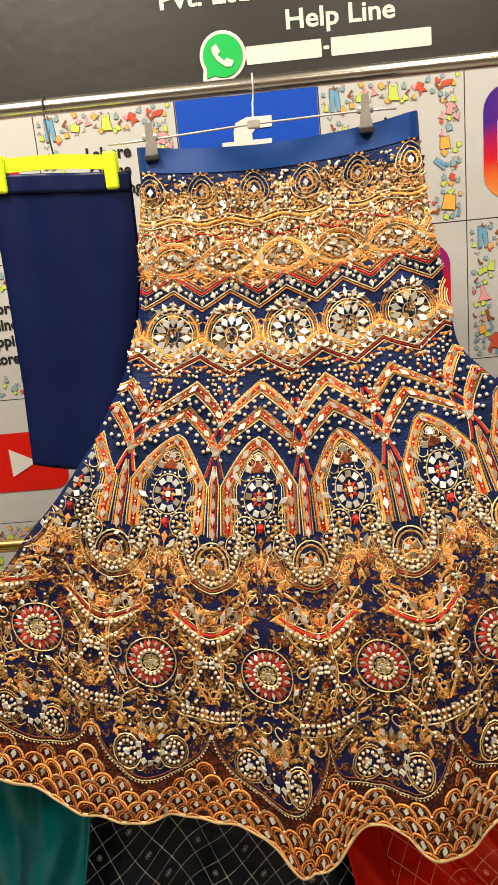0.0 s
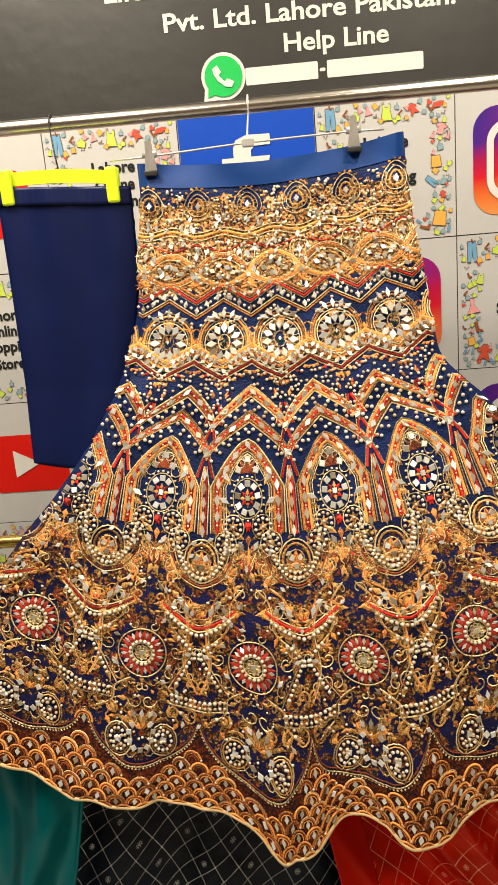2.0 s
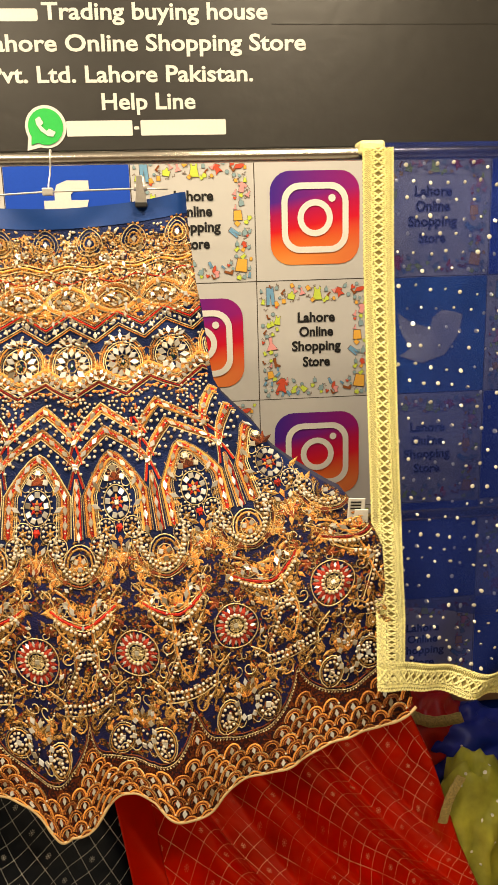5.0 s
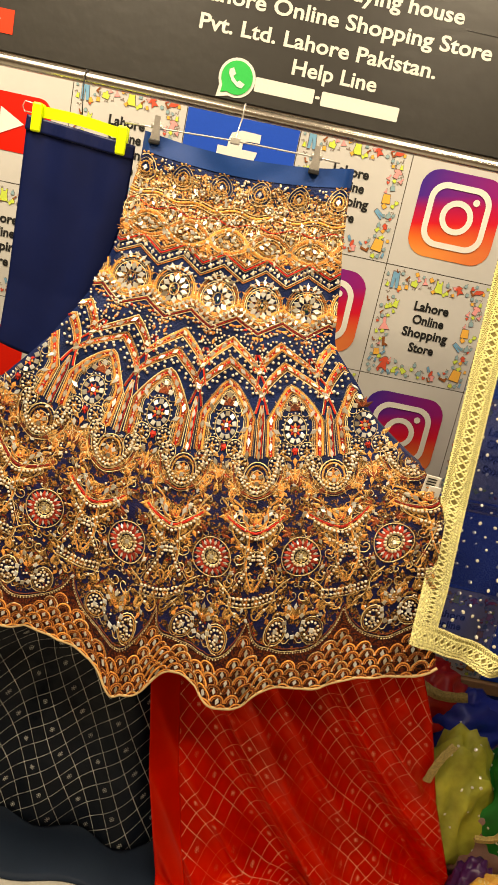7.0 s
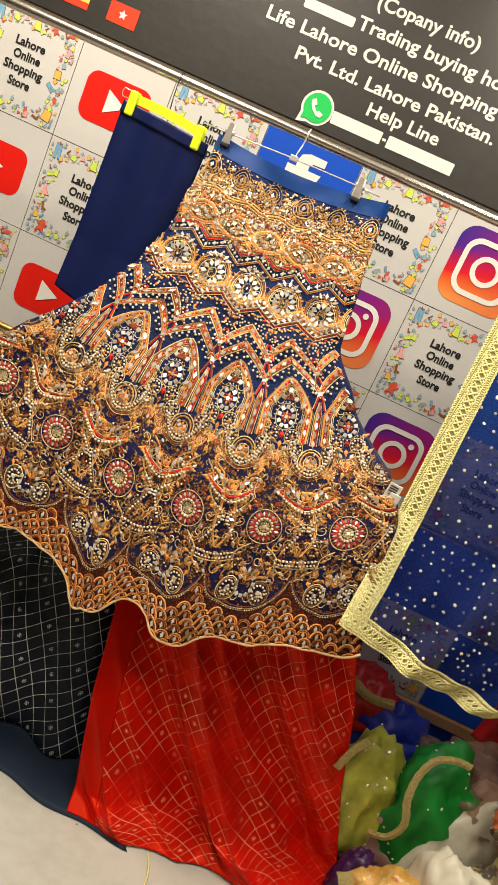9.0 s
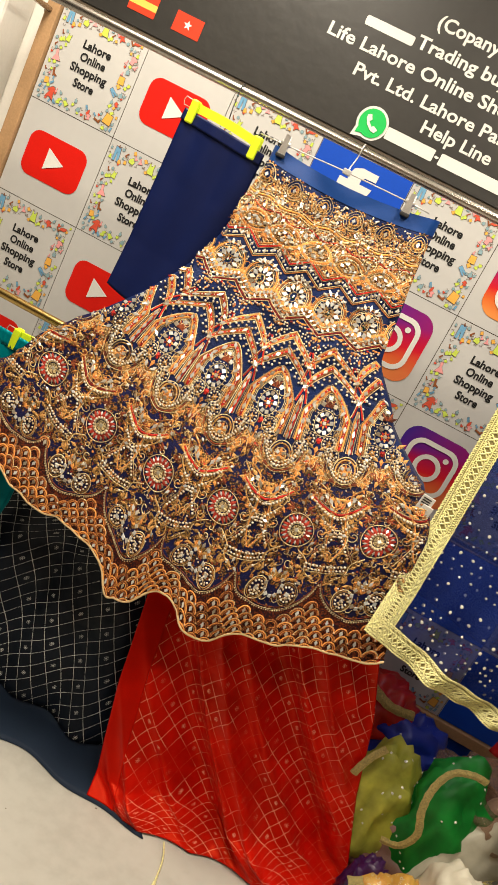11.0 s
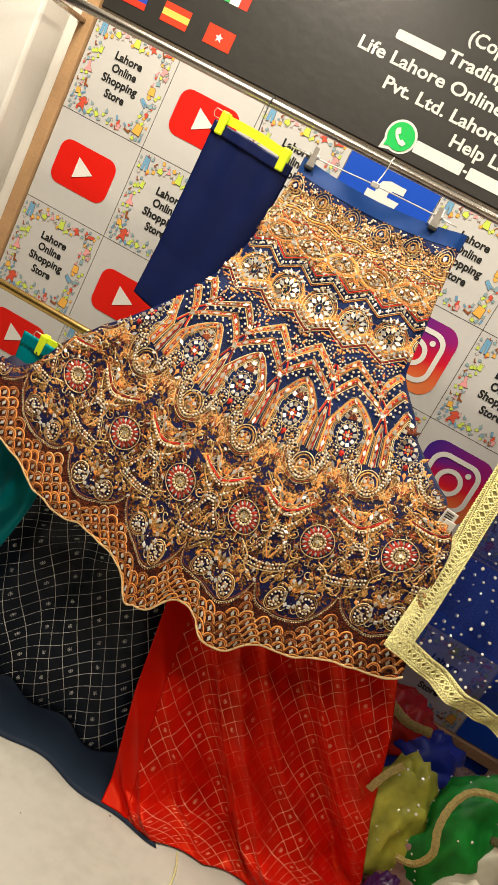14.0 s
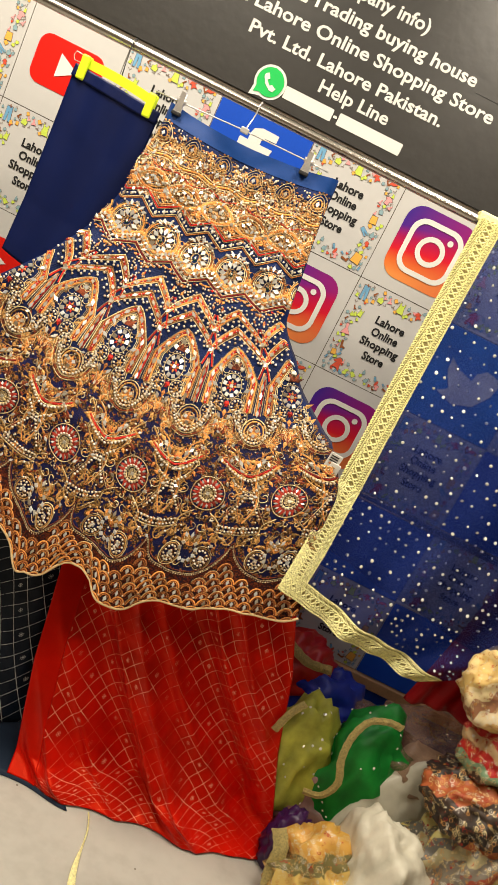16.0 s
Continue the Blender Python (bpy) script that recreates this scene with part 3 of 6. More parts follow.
def y_of(z):
    return float(np.interp(z, [.5, .7, .95, 1.1, 1.4, 1.6, 1.7], [.985, 1.0, 1.05, 1.10, 1.205, 1.25, 1.27]))


YT = [y_of(.5 + .001 * i) for i in range(1300)]


HEM_WAVE = [(-1, 0), (.2, 0), (.5, -.012), (.8, -.011), (1.17, .006), (1.55, -.018), (1.9, -.028), (2.05, -.044), (2.3, -.014), (2.57, -.022), (2.85, -.02), (3.08, .0), (3.34, -.03), (3.6, -.055), (3.98, -.037), (4.4, -.017), (4.92, -.027), (5.3, -.029), (5.5, -.02)]


def hem_drop(k):
    return float(np.interp(k, [h[0] for h in HEM_WAVE], [h[1] for h in HEM_WAVE])) -.054 * math.exp(-((k - 2.38) / .3) ** 4) - .034 * math.exp(-((k - 3.34) / .34) ** 4) - .012 * math.exp(-((k - .9) / .35) ** 2) + .012 * math.exp(-((k - 1.6) / .3) ** 2) - .012 * math.sin(6.3 * k) * .5


def S0(k, v):
    v = min(max(v, 0.0), 1.0)
    f = v * NV
    i = min(int(f), NV - 1)
    f -= i
    lp = lambda a: a[i] + (a[i + 1] - a[i]) * f
    q = k - 2.5
    z = lp(C_Z) + lp(C_C) * q * q + .0022 * q * (1 - .8 * v)
    w = max(0.0, (v - .55) / .45)
    z += hem_drop(k) * w ** 3 + .0065 * q * min(1, w * 2) * (1 - .5 * w)
    x = lp(C_X) + lp(C_D) * q
    y = YT[min(max(int((z - .5) * 1000), 0), 1299)]
    # soft vertical folds that grow towards the hem
    y -= w * w * (.03 * math.exp(-((k - 2.35) / .3) ** 2) + .022 * math.exp(-((k - 3.3) / .3) ** 2)) - w * (.010 * math.sin(k * 5.1 + 1.0) + .004 * math.sin(k * 11.3))
    y += .0035 * math.sin(k * 3.3 + v * 9) * (1 - w) + .002 * math.sin(v * 60 + 2 * math.sin(k * 2)) * (v < .45) + .0015 * math.sin(k * 23 + v * 31) * w
    y -= .013 * q * min(1, w * 2.2) * (1 - .6 * w)
    x += .012 * w * w * (math.exp(-((k - 2.05) / .2) ** 2) - math.exp(-((k - 2.65) / .2) ** 2))
    return x, y, z


def S(k, v, off=0.0):
    x, y, z = S0(k, v)
    if off:
        a, b = S0(k + .02, v), S0(k, v + .003)
        n = Vector((a[0] - x, a[1] - y, a[2] - z)).cross(Vector((b[0] - x, b[1] - y, b[2] - z))).normalized()
        return Vector((x, y, z)) - n * off if n.y > 0 else Vector((x, y, z)) + n * off
    return Vector((x, y, z))


def inside(k, v, pad=0.0):
    if not 0 <= v <= 1:
        return False
    i = int(v * NV)
    return E_L[i] + pad <= k <= E_R[i] - pad


MV = 1.06  # metres of cloth from waist to hem


def shift(k, v, dx, dz):
    """From one point of the cloth by metres across and down."""
    i = min(max(int(v * NV), 0), NV)
    return k + dx / C_D[i], v + dz / MV


class Bag:
    """Collects many small raised pieces into one mesh."""

    def __init__(self):
        self.v, self.f = [], []

    def leaf(self, k, v, ln, wd, a, h=.0014, base=.0008):
        if not inside(k, v, .07):
            return
        ca, sa = math.sin(a), -math.cos(a)
        i0 = len(self.v)
        for t, s, hh in ((0, 0, 0), (.35, .5, 0), (1, 0, 0), (.35, -.5, 0), (.45, 0, 1)):
            dx, dz = ca * t * ln + sa * s * wd * -1, sa * t * ln + ca * s * wd
            self.v.append(S(*shift(k, v, dx, dz), base + hh * h))
        self.f += [(i0, i0 + 1, i0 + 4), (i0 + 1, i0 + 2, i0 + 4), (i0 + 2, i0 + 3, i0 + 4), (i0 + 3, i0, i0 + 4)]

    def diamond(self, k, v, w, h, a=0.0, base=.0034, rnd=random):
        if not inside(k, v, .03):
            return
        i0 = len(self.v)
        ca, sa = math.cos(a), math.sin(a)
        tx, tz = rnd.uniform(-.0016, .0016), rnd.uniform(-.0016, .0016)
        for g, o in ((1, .0), (.82, 1)):
            for px, pz in ((0, -h / 2), (w / 2, 0), (0, h / 2), (-w / 2, 0)):
                dx, dz = (px * ca - pz * sa) * g, (px * sa + pz * ca) * g
                self.v.append(S(*shift(k, v, dx, dz), base * (.35 + .65 * o) + o * (tx * (1 if px > 0 else -1 if px < 0 else 0) + tz * (1 if pz > 0 else -1 if pz < 0 else 0))))
        self.f.append((i0 + 4, i0 + 5, i0 + 6, i0 + 7))
        for j in range(4):
            self.f.append((i0 + j, i0 + (j + 1) % 4, i0 + 4 + (j + 1) % 4, i0 + 4 + j))

    def square(self, k, v, s, a=0.0):
        self.diamond(k, v, s * 1.41, s * 1.41, a + math.pi / 4)

    def bead(self, k, v, r):
        if not inside(k, v, .05):
            return
        r *= 1.08
        p = S(k, v, r * .6 + .0006)
        i0 = len(self.v)
        for dz, rr, n, ph in ((-.8, .6, 6, 0), (0, 1, 6, .5), (.8, .6, 6, 0)):
            for j in range(n):
                a = 2 * math.pi * (j + ph) / n
                self.v.append(p + Vector((math.cos(a) * rr * r, -dz * r, math.sin(a) * rr * r)))
        self.v.append(p + Vector((0, -r, 0)))
        for q in (0, 6):
            for j in range(6):
                a, b, c, d = i0 + q + j, i0 + q + (j + 1) % 6, i0 + q + 6 + (j + 1) % 6, i0 + q + 6 + j
                self.f.append((a, b, c, d))
        for j in range(6):
            self.f.append((i0 + 12 + j, i0 + 12 + (j + 1) % 6, i0 + 18))

    def cord(self, pts, w, h=.0014, base=.0006, close=False):
        """A raised ribbon along cloth points."""
        run = []
        for p in pts + ([pts[0]] if close else []):
            if inside(*p, .01):
                run.append(p)
            else:
                self.strip(run, w, h, base)
                run = []
        self.strip(run, w, h, base)

    def strip(self, pts, w, h, base):
        n = len(pts)
        if n < 2:
            return
        i0 = len(self.v)
        P = [S(*p, base) for p in pts]
        for i in range(n):
            t = P[min(i + 1, n - 1)] - P[max(i - 1, 0)]
            sd = Vector((t.z, 0, -t.x))
            if sd.length < 1e-7:
                sd = Vector((1, 0, 0))
            sd = sd.normalized() * (w / 2)
            top = Vector((0, -h, -0.0))
            self.v += [P[i] - sd, P[i] - sd * .45 + top, P[i] + sd * .45 + top, P[i] + sd]
        for i in range(n - 1):
            a, b = i0 + 4 * i, i0 + 4 * i + 4
            for j in range(3):
                self.f.append((a + j, a + j + 1, b + j + 1, b + j))

    def make(self, name, mat, parent, label="", smooth=False):
        ob = raw(name, [tuple(p) for p in self.v], self.f, mat, parent, label, smooth)
        ob["kind"] = "stuff"
        return ob


def arc(k, v, rx, rz, a0, a1, n=10):
    """Points of an ellipse of metres about a cloth point; 0 is to the side, 90 is down."""
    return [shift(k, v, rx * math.cos(radians(a0 + (a1 - a0) * i / n)), rz * math.sin(radians(a0 + (a1 - a0) * i / n))) for i in range(n + 1)]


def line(p, q, n=8):
    return [(p[0] + (q[0] - p[0]) * i / n, p[1] + (q[1] - p[1]) * i / n) for i in range(n + 1)]


def along(pts, step):
    """Even steps of metres along cloth points."""
    P = [S(*p) for p in pts]
    out, left = [], 0.0
    for i in range(len(pts) - 1):
        L = (P[i + 1] - P[i]).length
        d = left
        while d < L:
            f = d / L
            out.append((pts[i][0] + (pts[i + 1][0] - pts[i][0]) * f, pts[i][1] + (pts[i + 1][1] - pts[i][1]) * f))
            d += step
        left = d - L
    return out


skirt = tagged(empty("embroidered_skirt", (.06, 1.25, 1.69)), "navy flared skirt densely embroidered with mirrors, pearls and orange thread", "skirt")


def worn(ob):
    return kid(ob, skirt)


# cloth: worked front, waistband and lining
def sheet(v0, v1, nk, nv, off):
    verts, faces, uv = [], [], []
    for j in range(nv + 1):
        v = v0 + (v1 - v0) * j / nv
        i = int(v * NV)
        for a in range(nk + 1):
            k = E_L[i] + (E_R[i] - E_L[i]) * a / nk
            p = S(k, v)
            e = min(a, nk - a) / nk
            p.y += off + .022 * max(0, 1 - e / .05) ** 2
            verts.append(tuple(p))
            uv.append((k, v))
    for j in range(nv):
        for a in range(nk):
            q = j * (nk + 1) + a
            faces.append((q, q + 1, q + nk + 2, q + nk + 1))
    return verts, faces, uv


def sheet_ob(name, v0, v1, nk, nv, off, mat, label=""):
    verts, faces, uv = sheet(v0, v1, nk, nv, off)
    ob = raw(name, verts, faces, mat, None, label, True)
    lay = ob.data.uv_layers.new(name="UVMap")
    for lp in ob.data.loops:
        lay.data[lp.index].uv = uv[lp.vertex_index]
    return worn(ob)


sheet_ob("front_panel", .04, 1.0, 220, 260, 0, ground_mat)
sheet_ob("waistband", 0, .0405, 120, 8, -.0016, band_blue, "plain royal blue satin waistband")
sheet_ob("back_lining", 0.004, .985, 60, 80, .05, lining_mat, "dark back of the skirt")

G, OR, RU, RE, TA, CR, MI, PE, GS = (Bag() for _ in range(9))
rng = random.Random(11)
INT = [k for k in range(0, 6)]
HALF = [k + .5 for k in range(-1, 6)]

# teardrop medallions under the waistband
for k in range(-1, 7):
    c = (k, .082)
    for s, bag, w in ((1.0, G, .0022), (.72, G, .0018), (.45, TA, .003)):
        pts = [shift(*c, .027 * s * math.sin(t) * (.5 + .5 * abs(math.sin(t / 2))), -.036 * s * math.cos(t) * (1.1 if math.cos(t) > 0 else .75)) for t in [2 * math.pi * i / 18 for i in range(18)]]
        bag.cord(pts, w, close=True)
    MI.diamond(*c, .010, .017)
    for i in range(16):
        a = 2 * math.pi * i / 16
        p = shift(*c, .029 * math.sin(a) * (.55 + .45 * abs(math.sin(a / 2))), -.037 * math.cos(a) * (1.1 if math.cos(a) > 0 else .8))
        (OR if i % 2 else TA).leaf(*p, .008, .0065, a)
    for i in range(12):
        a = 2 * math.pi * i / 12
        TA.leaf(*shift(*c, .009 * math.sin(a), -.012 * math.cos(a)), .008, .004, a)
for i in range(420):
    k, v = rng.uniform(-.4, 5.2), rng.uniform(.045, .128)
    d = abs(k - round(k))
    if d > .3:
        (PE.bead(k, v, rng.uniform(.0018, .0032)) if rng.random() < .7 else CR.leaf(k, v, .007, .005, rng.uniform(0, 6)))
for i in range(760):
    k, v = rng.uniform(-.35, 5.2), rng.uniform(.1, .225)
    q = rng.random()
    if q < .13:
        MI.diamond(k, v, .0075, .0135, rng.uniform(-.5, .5))
    elif q < .42:
        PE.bead(k, v, rng.uniform(.0021, .003))
    else:
        (CR, OR, TA, CR, CR)[int(q * 97) % 5].leaf(k, v, rng.uniform(.006, .012), .005, rng.uniform(0, 6))
# wavy double cord, then ogee eyes with mirrors
def wave(v, amp, ph=0.0, n=140):
    return [(-.4 + 5.7 * i / n, v + amp * math.cos(2 * math.pi * ((-.4 + 5.7 * i / n) + ph))) for i in range(n + 1)]


for v, amp, bag, w in ((.122, .004, G, .0020), (.128, .004, OR, .0042), (.134, .004, G, .0018), (.15, -.005, RE, .002)):
    bag.cord(wave(v, amp), w)
for p in along(wave(.146, .004), .011):
    PE.bead(*p, .0024)
for h in HALF:
    for s, bag, w in ((1, OR, .0078), (1.17, G, .0020), (.82, G, .0018), (.6, TA, .003)):
        up = [(h - .5 * s + i * s / 14, .188 - .026 * s * math.sin(math.pi * i / 14) ** .8) for i in range(15)]
        dn = [(h - .5 * s + i * s / 14, .188 + .018 * s * math.sin(math.pi * i / 14) ** .8) for i in range(15)]
        bag.cord(up, w)
        bag.cord(dn, w)
    for dx, dz, a in ((-.017, .0, .5), (-.006, -.008, -.4), (.008, -.004, .5), (.018, .004, -.5), (-.004, .01, .3)):
        MI.diamond(*shift(h, .185, dx, dz), .009, .014, a + 1.57)
    for i in range(14):
        TA.leaf(*shift(h, .187, rng.uniform(-.03, .03), rng.uniform(-.015, .013)), .008, .004, rng.uniform(0, 6))
for k in range(-1, 7):
    MI.diamond(k, .163, .009, .018)
    for s in (.02, .014):
        G.cord([shift(k, .163, s * .8 * math.sin(t), -s * 1.2 * math.cos(t)) for t in [2 * math.pi * i / 10 for i in range(10)]], .0018, close=True)
    for i in range(9):
        a = -2.0 + 4.0 * i / 8
        OR.leaf(*shift(k, .205, 0, .002), .016, .006, a)
    MI.square(k, .193, .008)
    for i in range(16):
        p = (k + rng.uniform(-.5, .5), rng.uniform(.15, .168))
        (OR if i % 3 else CR).leaf(*p, .009, .005, rng.uniform(0, 6))


# zigzag bands: valleys on whole repeats
def zig(v, amp, sign, n=12, lo=-1, hi=7, sharp=1.0):
    pts = []
    for k2 in range(lo * 2, hi * 2):
        k0 = k2 / 2
        a, b = (amp, -amp) if k2 % 2 == 0 else (-amp, amp)
        for i in range(n // 2):
            f = i / (n // 2)
            pts.append((k0 + .5 * f, v + sign * (a + (b - a) * f ** sharp)))
    return pts


for v, bag, w in ((.2115, OR, .0046), (.2155, G, .0020), (.2195, RE, .0030), (.223, G, .0018), (.239, G, .0022), (.243, OR, .0026)):
    bag.cord(zig(v, .0125, 1), w)
for p in along(zig(.2315, .0125, 1), .0095):
    PE.bead(*p, .0026)
for p in along(zig(.2315, .0125, 1), .021):
    MI.diamond(*p, .008, .014, rng.uniform(-.5, .5))
# navy strip with pearls and small mirror sprays over each flower
for i in range(110):
    k, v = rng.uniform(-.4, 5.2), rng.uniform(.238, .27)
    if abs(k - round(k)) > .08 and v > .238 + .02 * (1 - 2 * abs(k - round(k))):
        PE.bead(k, v, .0027)
for h in HALF:
    for a in (-1.2, -.6, 0, .6, 1.2):
        MI.diamond(*shift(h, .262, .019 * math.sin(a) * 1.3, -.014 * math.cos(a)), .0085, .018, a)
    for a in (-.9, -.3, .3, .9):
        OR.leaf(h, .268, .014, .008, a)
    for sgn in (-1, 1):
        for j in range(4):
            OR.leaf(h + sgn * (.14 + .08 * j), .268 + .003 * j, .013, .005, sgn * (1.9 - .3 * j))
    # the flower: mirror petals about a dark stone, ringed with cord and beads
    c = (h, .291)
    for rx, rz, bag, w in ((.036, .035, G, .0022), (.032, .031, CR, .0014), (.040, .041, OR, .0036), (.0435, .046, G, .0018)):
        bag.cord(arc(*c, rx, rz, 0, 360, 22), w)
    for i in range(11):
        a = 2 * math.pi * i / 11
        MI.diamond(*shift(*c, .0215 * math.sin(a), -.0225 * math.cos(a)), .0122, .0195, a)
        G.cord([shift(*c, r * math.sin(a + .28), -r * math.cos(a + .28)) for r in (.02, .031)], .0011)
    GS.leaf(*shift(*c, 0, .008), .015, .009, 0, .0025, .001)
    MI.diamond(*shift(*c, 0, 0), .005, .009)
    G.cord(arc(*c, .0095, .012, 0, 360, 12), .002)
# bands that dip below each flower
for v, bag, w in ((.309, OR, .009), (.3145, G, .0024), (.3195, OR, .0055), (.329, G, .0024), (.333, RE, .0036), (.3365, G, .002)):
    bag.cord([(p[0] + .5, p[1]) for p in zig(v, .0125, 1, sharp=.9)], w)
for p in along([(p[0] + .5, p[1]) for p in zig(.324, .0125, 1, sharp=.9)], .0135):
    MI.diamond(*p, .0075, .0145, .9 if (p[0] % 1) < .5 else -.9)
for k in range(-1, 7):
    for sgn in (-1, 1):
        for j in range(5):
            MI.diamond(k + sgn * (.06 + .075 * j), .304 + .0042 * j, .007, .012, sgn * .5)
    for i in range(7):
        OR.leaf(k, .296, .014, .006, -1.5 + .5 * i)
for h in HALF:
    c = (h, .349)
    for a, b in ((0, 0), (.006, .9), (-.006, -.9), (.011, .6), (-.011, -.6)):
        OR.leaf(*shift(*c, a, .002), .011, .007, math.pi + b)
    for sgn in (-1, 1):
        for j in range(6):
            (RE if j == 2 else OR).leaf(h + sgn * (.1 + .065 * j), .3435 - .002 * j + (.004 if j % 2 else 0), .009, .006, sgn * (2.2 - .2 * j))
for j in range(14):
    v = .3405 + .0072 * j
    for i in range(75):
        k = -.45 + .078 * (i + (.5 if j % 2 else 0))
        d = abs(k - round(k))
        if v < .352 + .066 * (2 * d) ** 1.2 and rng.random() < .6:
            PE.bead(k + rng.uniform(-.025, .025), v + rng.uniform(-.0025, .0025), .0026)


# pointed arches, three chevrons over each
def ogee(k, top, foot, half, n=14):
    """From the left foot over the point to the right foot."""
    L = []
    for i in range(n + 1):
        t = i / n
        L.append((k - half * (.4 * t ** .9 + .6 * math.sin(math.pi / 2 * t)), top + (foot - top) * t))
    return L[::-1] + [(2 * k - p[0], p[1]) for p in L[1:]]


def drop(pts, d):
    return [(k, v + d) for k, v in pts]


def band(pts, d):
    """The same line moved inwards by d of the skirt's length."""
    out = []
    n = len(pts)
    for i, (k, v) in enumerate(pts):
        a, b = pts[max(i - 1, 0)], pts[min(i + 1, n - 1)]
        D = C_D[min(max(int(v * NV), 0), NV)]
        tx, tz = (b[0] - a[0]) * D, (b[1] - a[1]) * MV
        L = math.hypot(tx, tz) or 1
        out.append(shift(k, v, -tz / L * d * MV, max(tx / L, .35) * d * MV))
    return out


for k in range(-1, 7):
    for top, foot, half in ((.355, .409, .5), (.393, .452, .5)):
        o = ogee(k, top, foot, half)
        for dv, bag, w in ((0, G, .0024), (.0038, OR, .0046), (.0088, RE, .0050), (.0138, OR, .0046), (.0178, G, .0024)):
            bag.cord(drop(o, dv), w)
        for p in along(drop(o, .0088), .03):
            MI.diamond(*p, .0095, .019, .75 if p[0] < k else -.75)
        for p in along(drop(o, .0088), .015):
            PE.bead(*p, .0018)
        for dv, st, r in ((.0245, .0150, .0033), (.0335, .0195, .0031)):
            for p in along(drop(o, dv), st):
                if abs(p[0] - k) < .44:
                    PE.bead(p[0], p[1] + rng.uniform(-.0012, .0012), r)
    # the arch itself with its long legs
    for half, top, bag, w in ((.425, .4365, G, .0024), (.392, .4405, OR, .0050), (.352, .4455, RE, .0056), (.312, .4505, OR, .0050), (.276, .455, G, .0024), (.25, .4585, CR, .0014)):
        leg = []
        for i in range(13):
            t = i / 12
            leg.append((k - half * (.3 * t + .7 * t ** .55), top + (.505 - top) * t))
        leg += [(k - half + .015 * j / 6, .505 + .062 * j / 6) for j in range(1, 7)]
        bag.cord(leg[::-1] + [(2 * k - p[0], p[1]) for p in leg[1:]], w)
        if half == .352:
            for p in along(leg, .027) + along([(2 * k - p[0], p[1]) for p in leg], .027):
                MI.diamond(*p, .0095, .02, (.55 if p[0] < k else -.55) if p[1] < .49 else 0)
            for p in along(leg, .0135) + along([(2 * k - p[0], p[1]) for p in leg], .0135):
                PE.bead(*p, .0018)
    # a fan, a round flower of mirrors, a red heart and clusters of pearls stacked in the arch
    c = (k, .474)
    for a in (-1.2, -.6, 0, .6, 1.2):
        RU.leaf(*shift(*c, 0, .012), .026, .010, a)
        CR.cord(arc(*shift(*c, .011 * math.sin(a), .002 - .010 * math.cos(a)), .0065, .0065, 0, 360, 8), .0014)
    MI.square(*shift(*c, 0, -.008), .0095)
    for sgn in (-1, 1):
        MI.square(*shift(*c, sgn * .014, .008), .0095, .3)
        G.cord(arc(*shift(*c, sgn * .02, .016), .008, .008, 0, 300, 10), .0016)
        for dz, ln in ((.021, .03), (.03, .024), (.06, .032), (.07, .026)):
            TA.leaf(*shift(*c, sgn * .026, dz), ln, .010, sgn * (.5 + 12 * (dz - .02)))
        MI.diamond(*shift(*c, sgn * .034, .018), .009, .02, sgn * .6)
        MI.diamond(*shift(*c, sgn * .036, .052), .009, .02, sgn * 1.1)
        G.cord(arc(*shift(*c, sgn * .037, .066), .011, .013, 0, 270, 10), .0016)
    c = (k, .5195)
    for i in range(9):
        a = 2 * math.pi * i / 9
        MI.square(*shift(*c, .0165 * math.sin(a), -.021 * math.cos(a)), .0092, a)
    for i in range(20):
        a = 2 * math.pi * i / 20
        PE.bead(*shift(*c, .0265 * math.sin(a), -.0315 * math.cos(a)), .0021)
    G.cord(arc(*c, .0235, .0285, 0, 360, 18), .002)
    for i in range(8):
        a = 2 * math.pi * i / 8
        (RE if i % 2 else OR).leaf(*shift(*c, .004 * math.sin(a), -.004 * math.cos(a)), .010, .006, a)
    MI.square(*c, .008)
    for sgn in (-1, 1):
        RE.leaf(*shift(k, .5545, sgn * .004, -.004), .016, .011, math.pi + sgn * .45, .003, .002)
    OR.leaf(k, .568, .018, .010, math.pi)
    for dx, v, n in ((-.024, .558, 10), (.024, .558, 10), (-.037, .580, 9), (.037, .580, 9)):
        c = shift(k, v, dx, 0)
        for i in range(n):
            a = 2 * math.pi * i / n
            PE.bead(*shift(*c, .0122 * math.sin(a), .0122 * math.cos(a)), .0029)
        for i in range(6):
            TA.leaf(*c, .010, .005, 1.05 * i)
        PE.bead(*c, .003)
        G.cord(arc(*c, .0175, .0175, 0, 360, 14), .0018)
    for sgn in (-1, 1):
        for q in range(3):
            TA.leaf(*shift(k, .575 + .006 * q, sgn * .006, .004 * q), .026, .009, sgn * (1.0 + .5 * q))
        MI.diamond(*shift(k, .583, sgn * .012, 0), .009, .017, sgn * .5)
    # spray over the rosette
    for a in (-1.3, -.8, -.4, 0, .4, .8, 1.3):
        OR.leaf(k, .611, .03, .011, a)
    for a in (-1.0, -.5, .5, 1.0):
        CR.leaf(k, .613, .036, .004, a)
    RU.leaf(k, .606, .02, .014, math.pi)
    for a in (-1.9, 1.9):
        RE.leaf(k, .60, .03, .008, a)
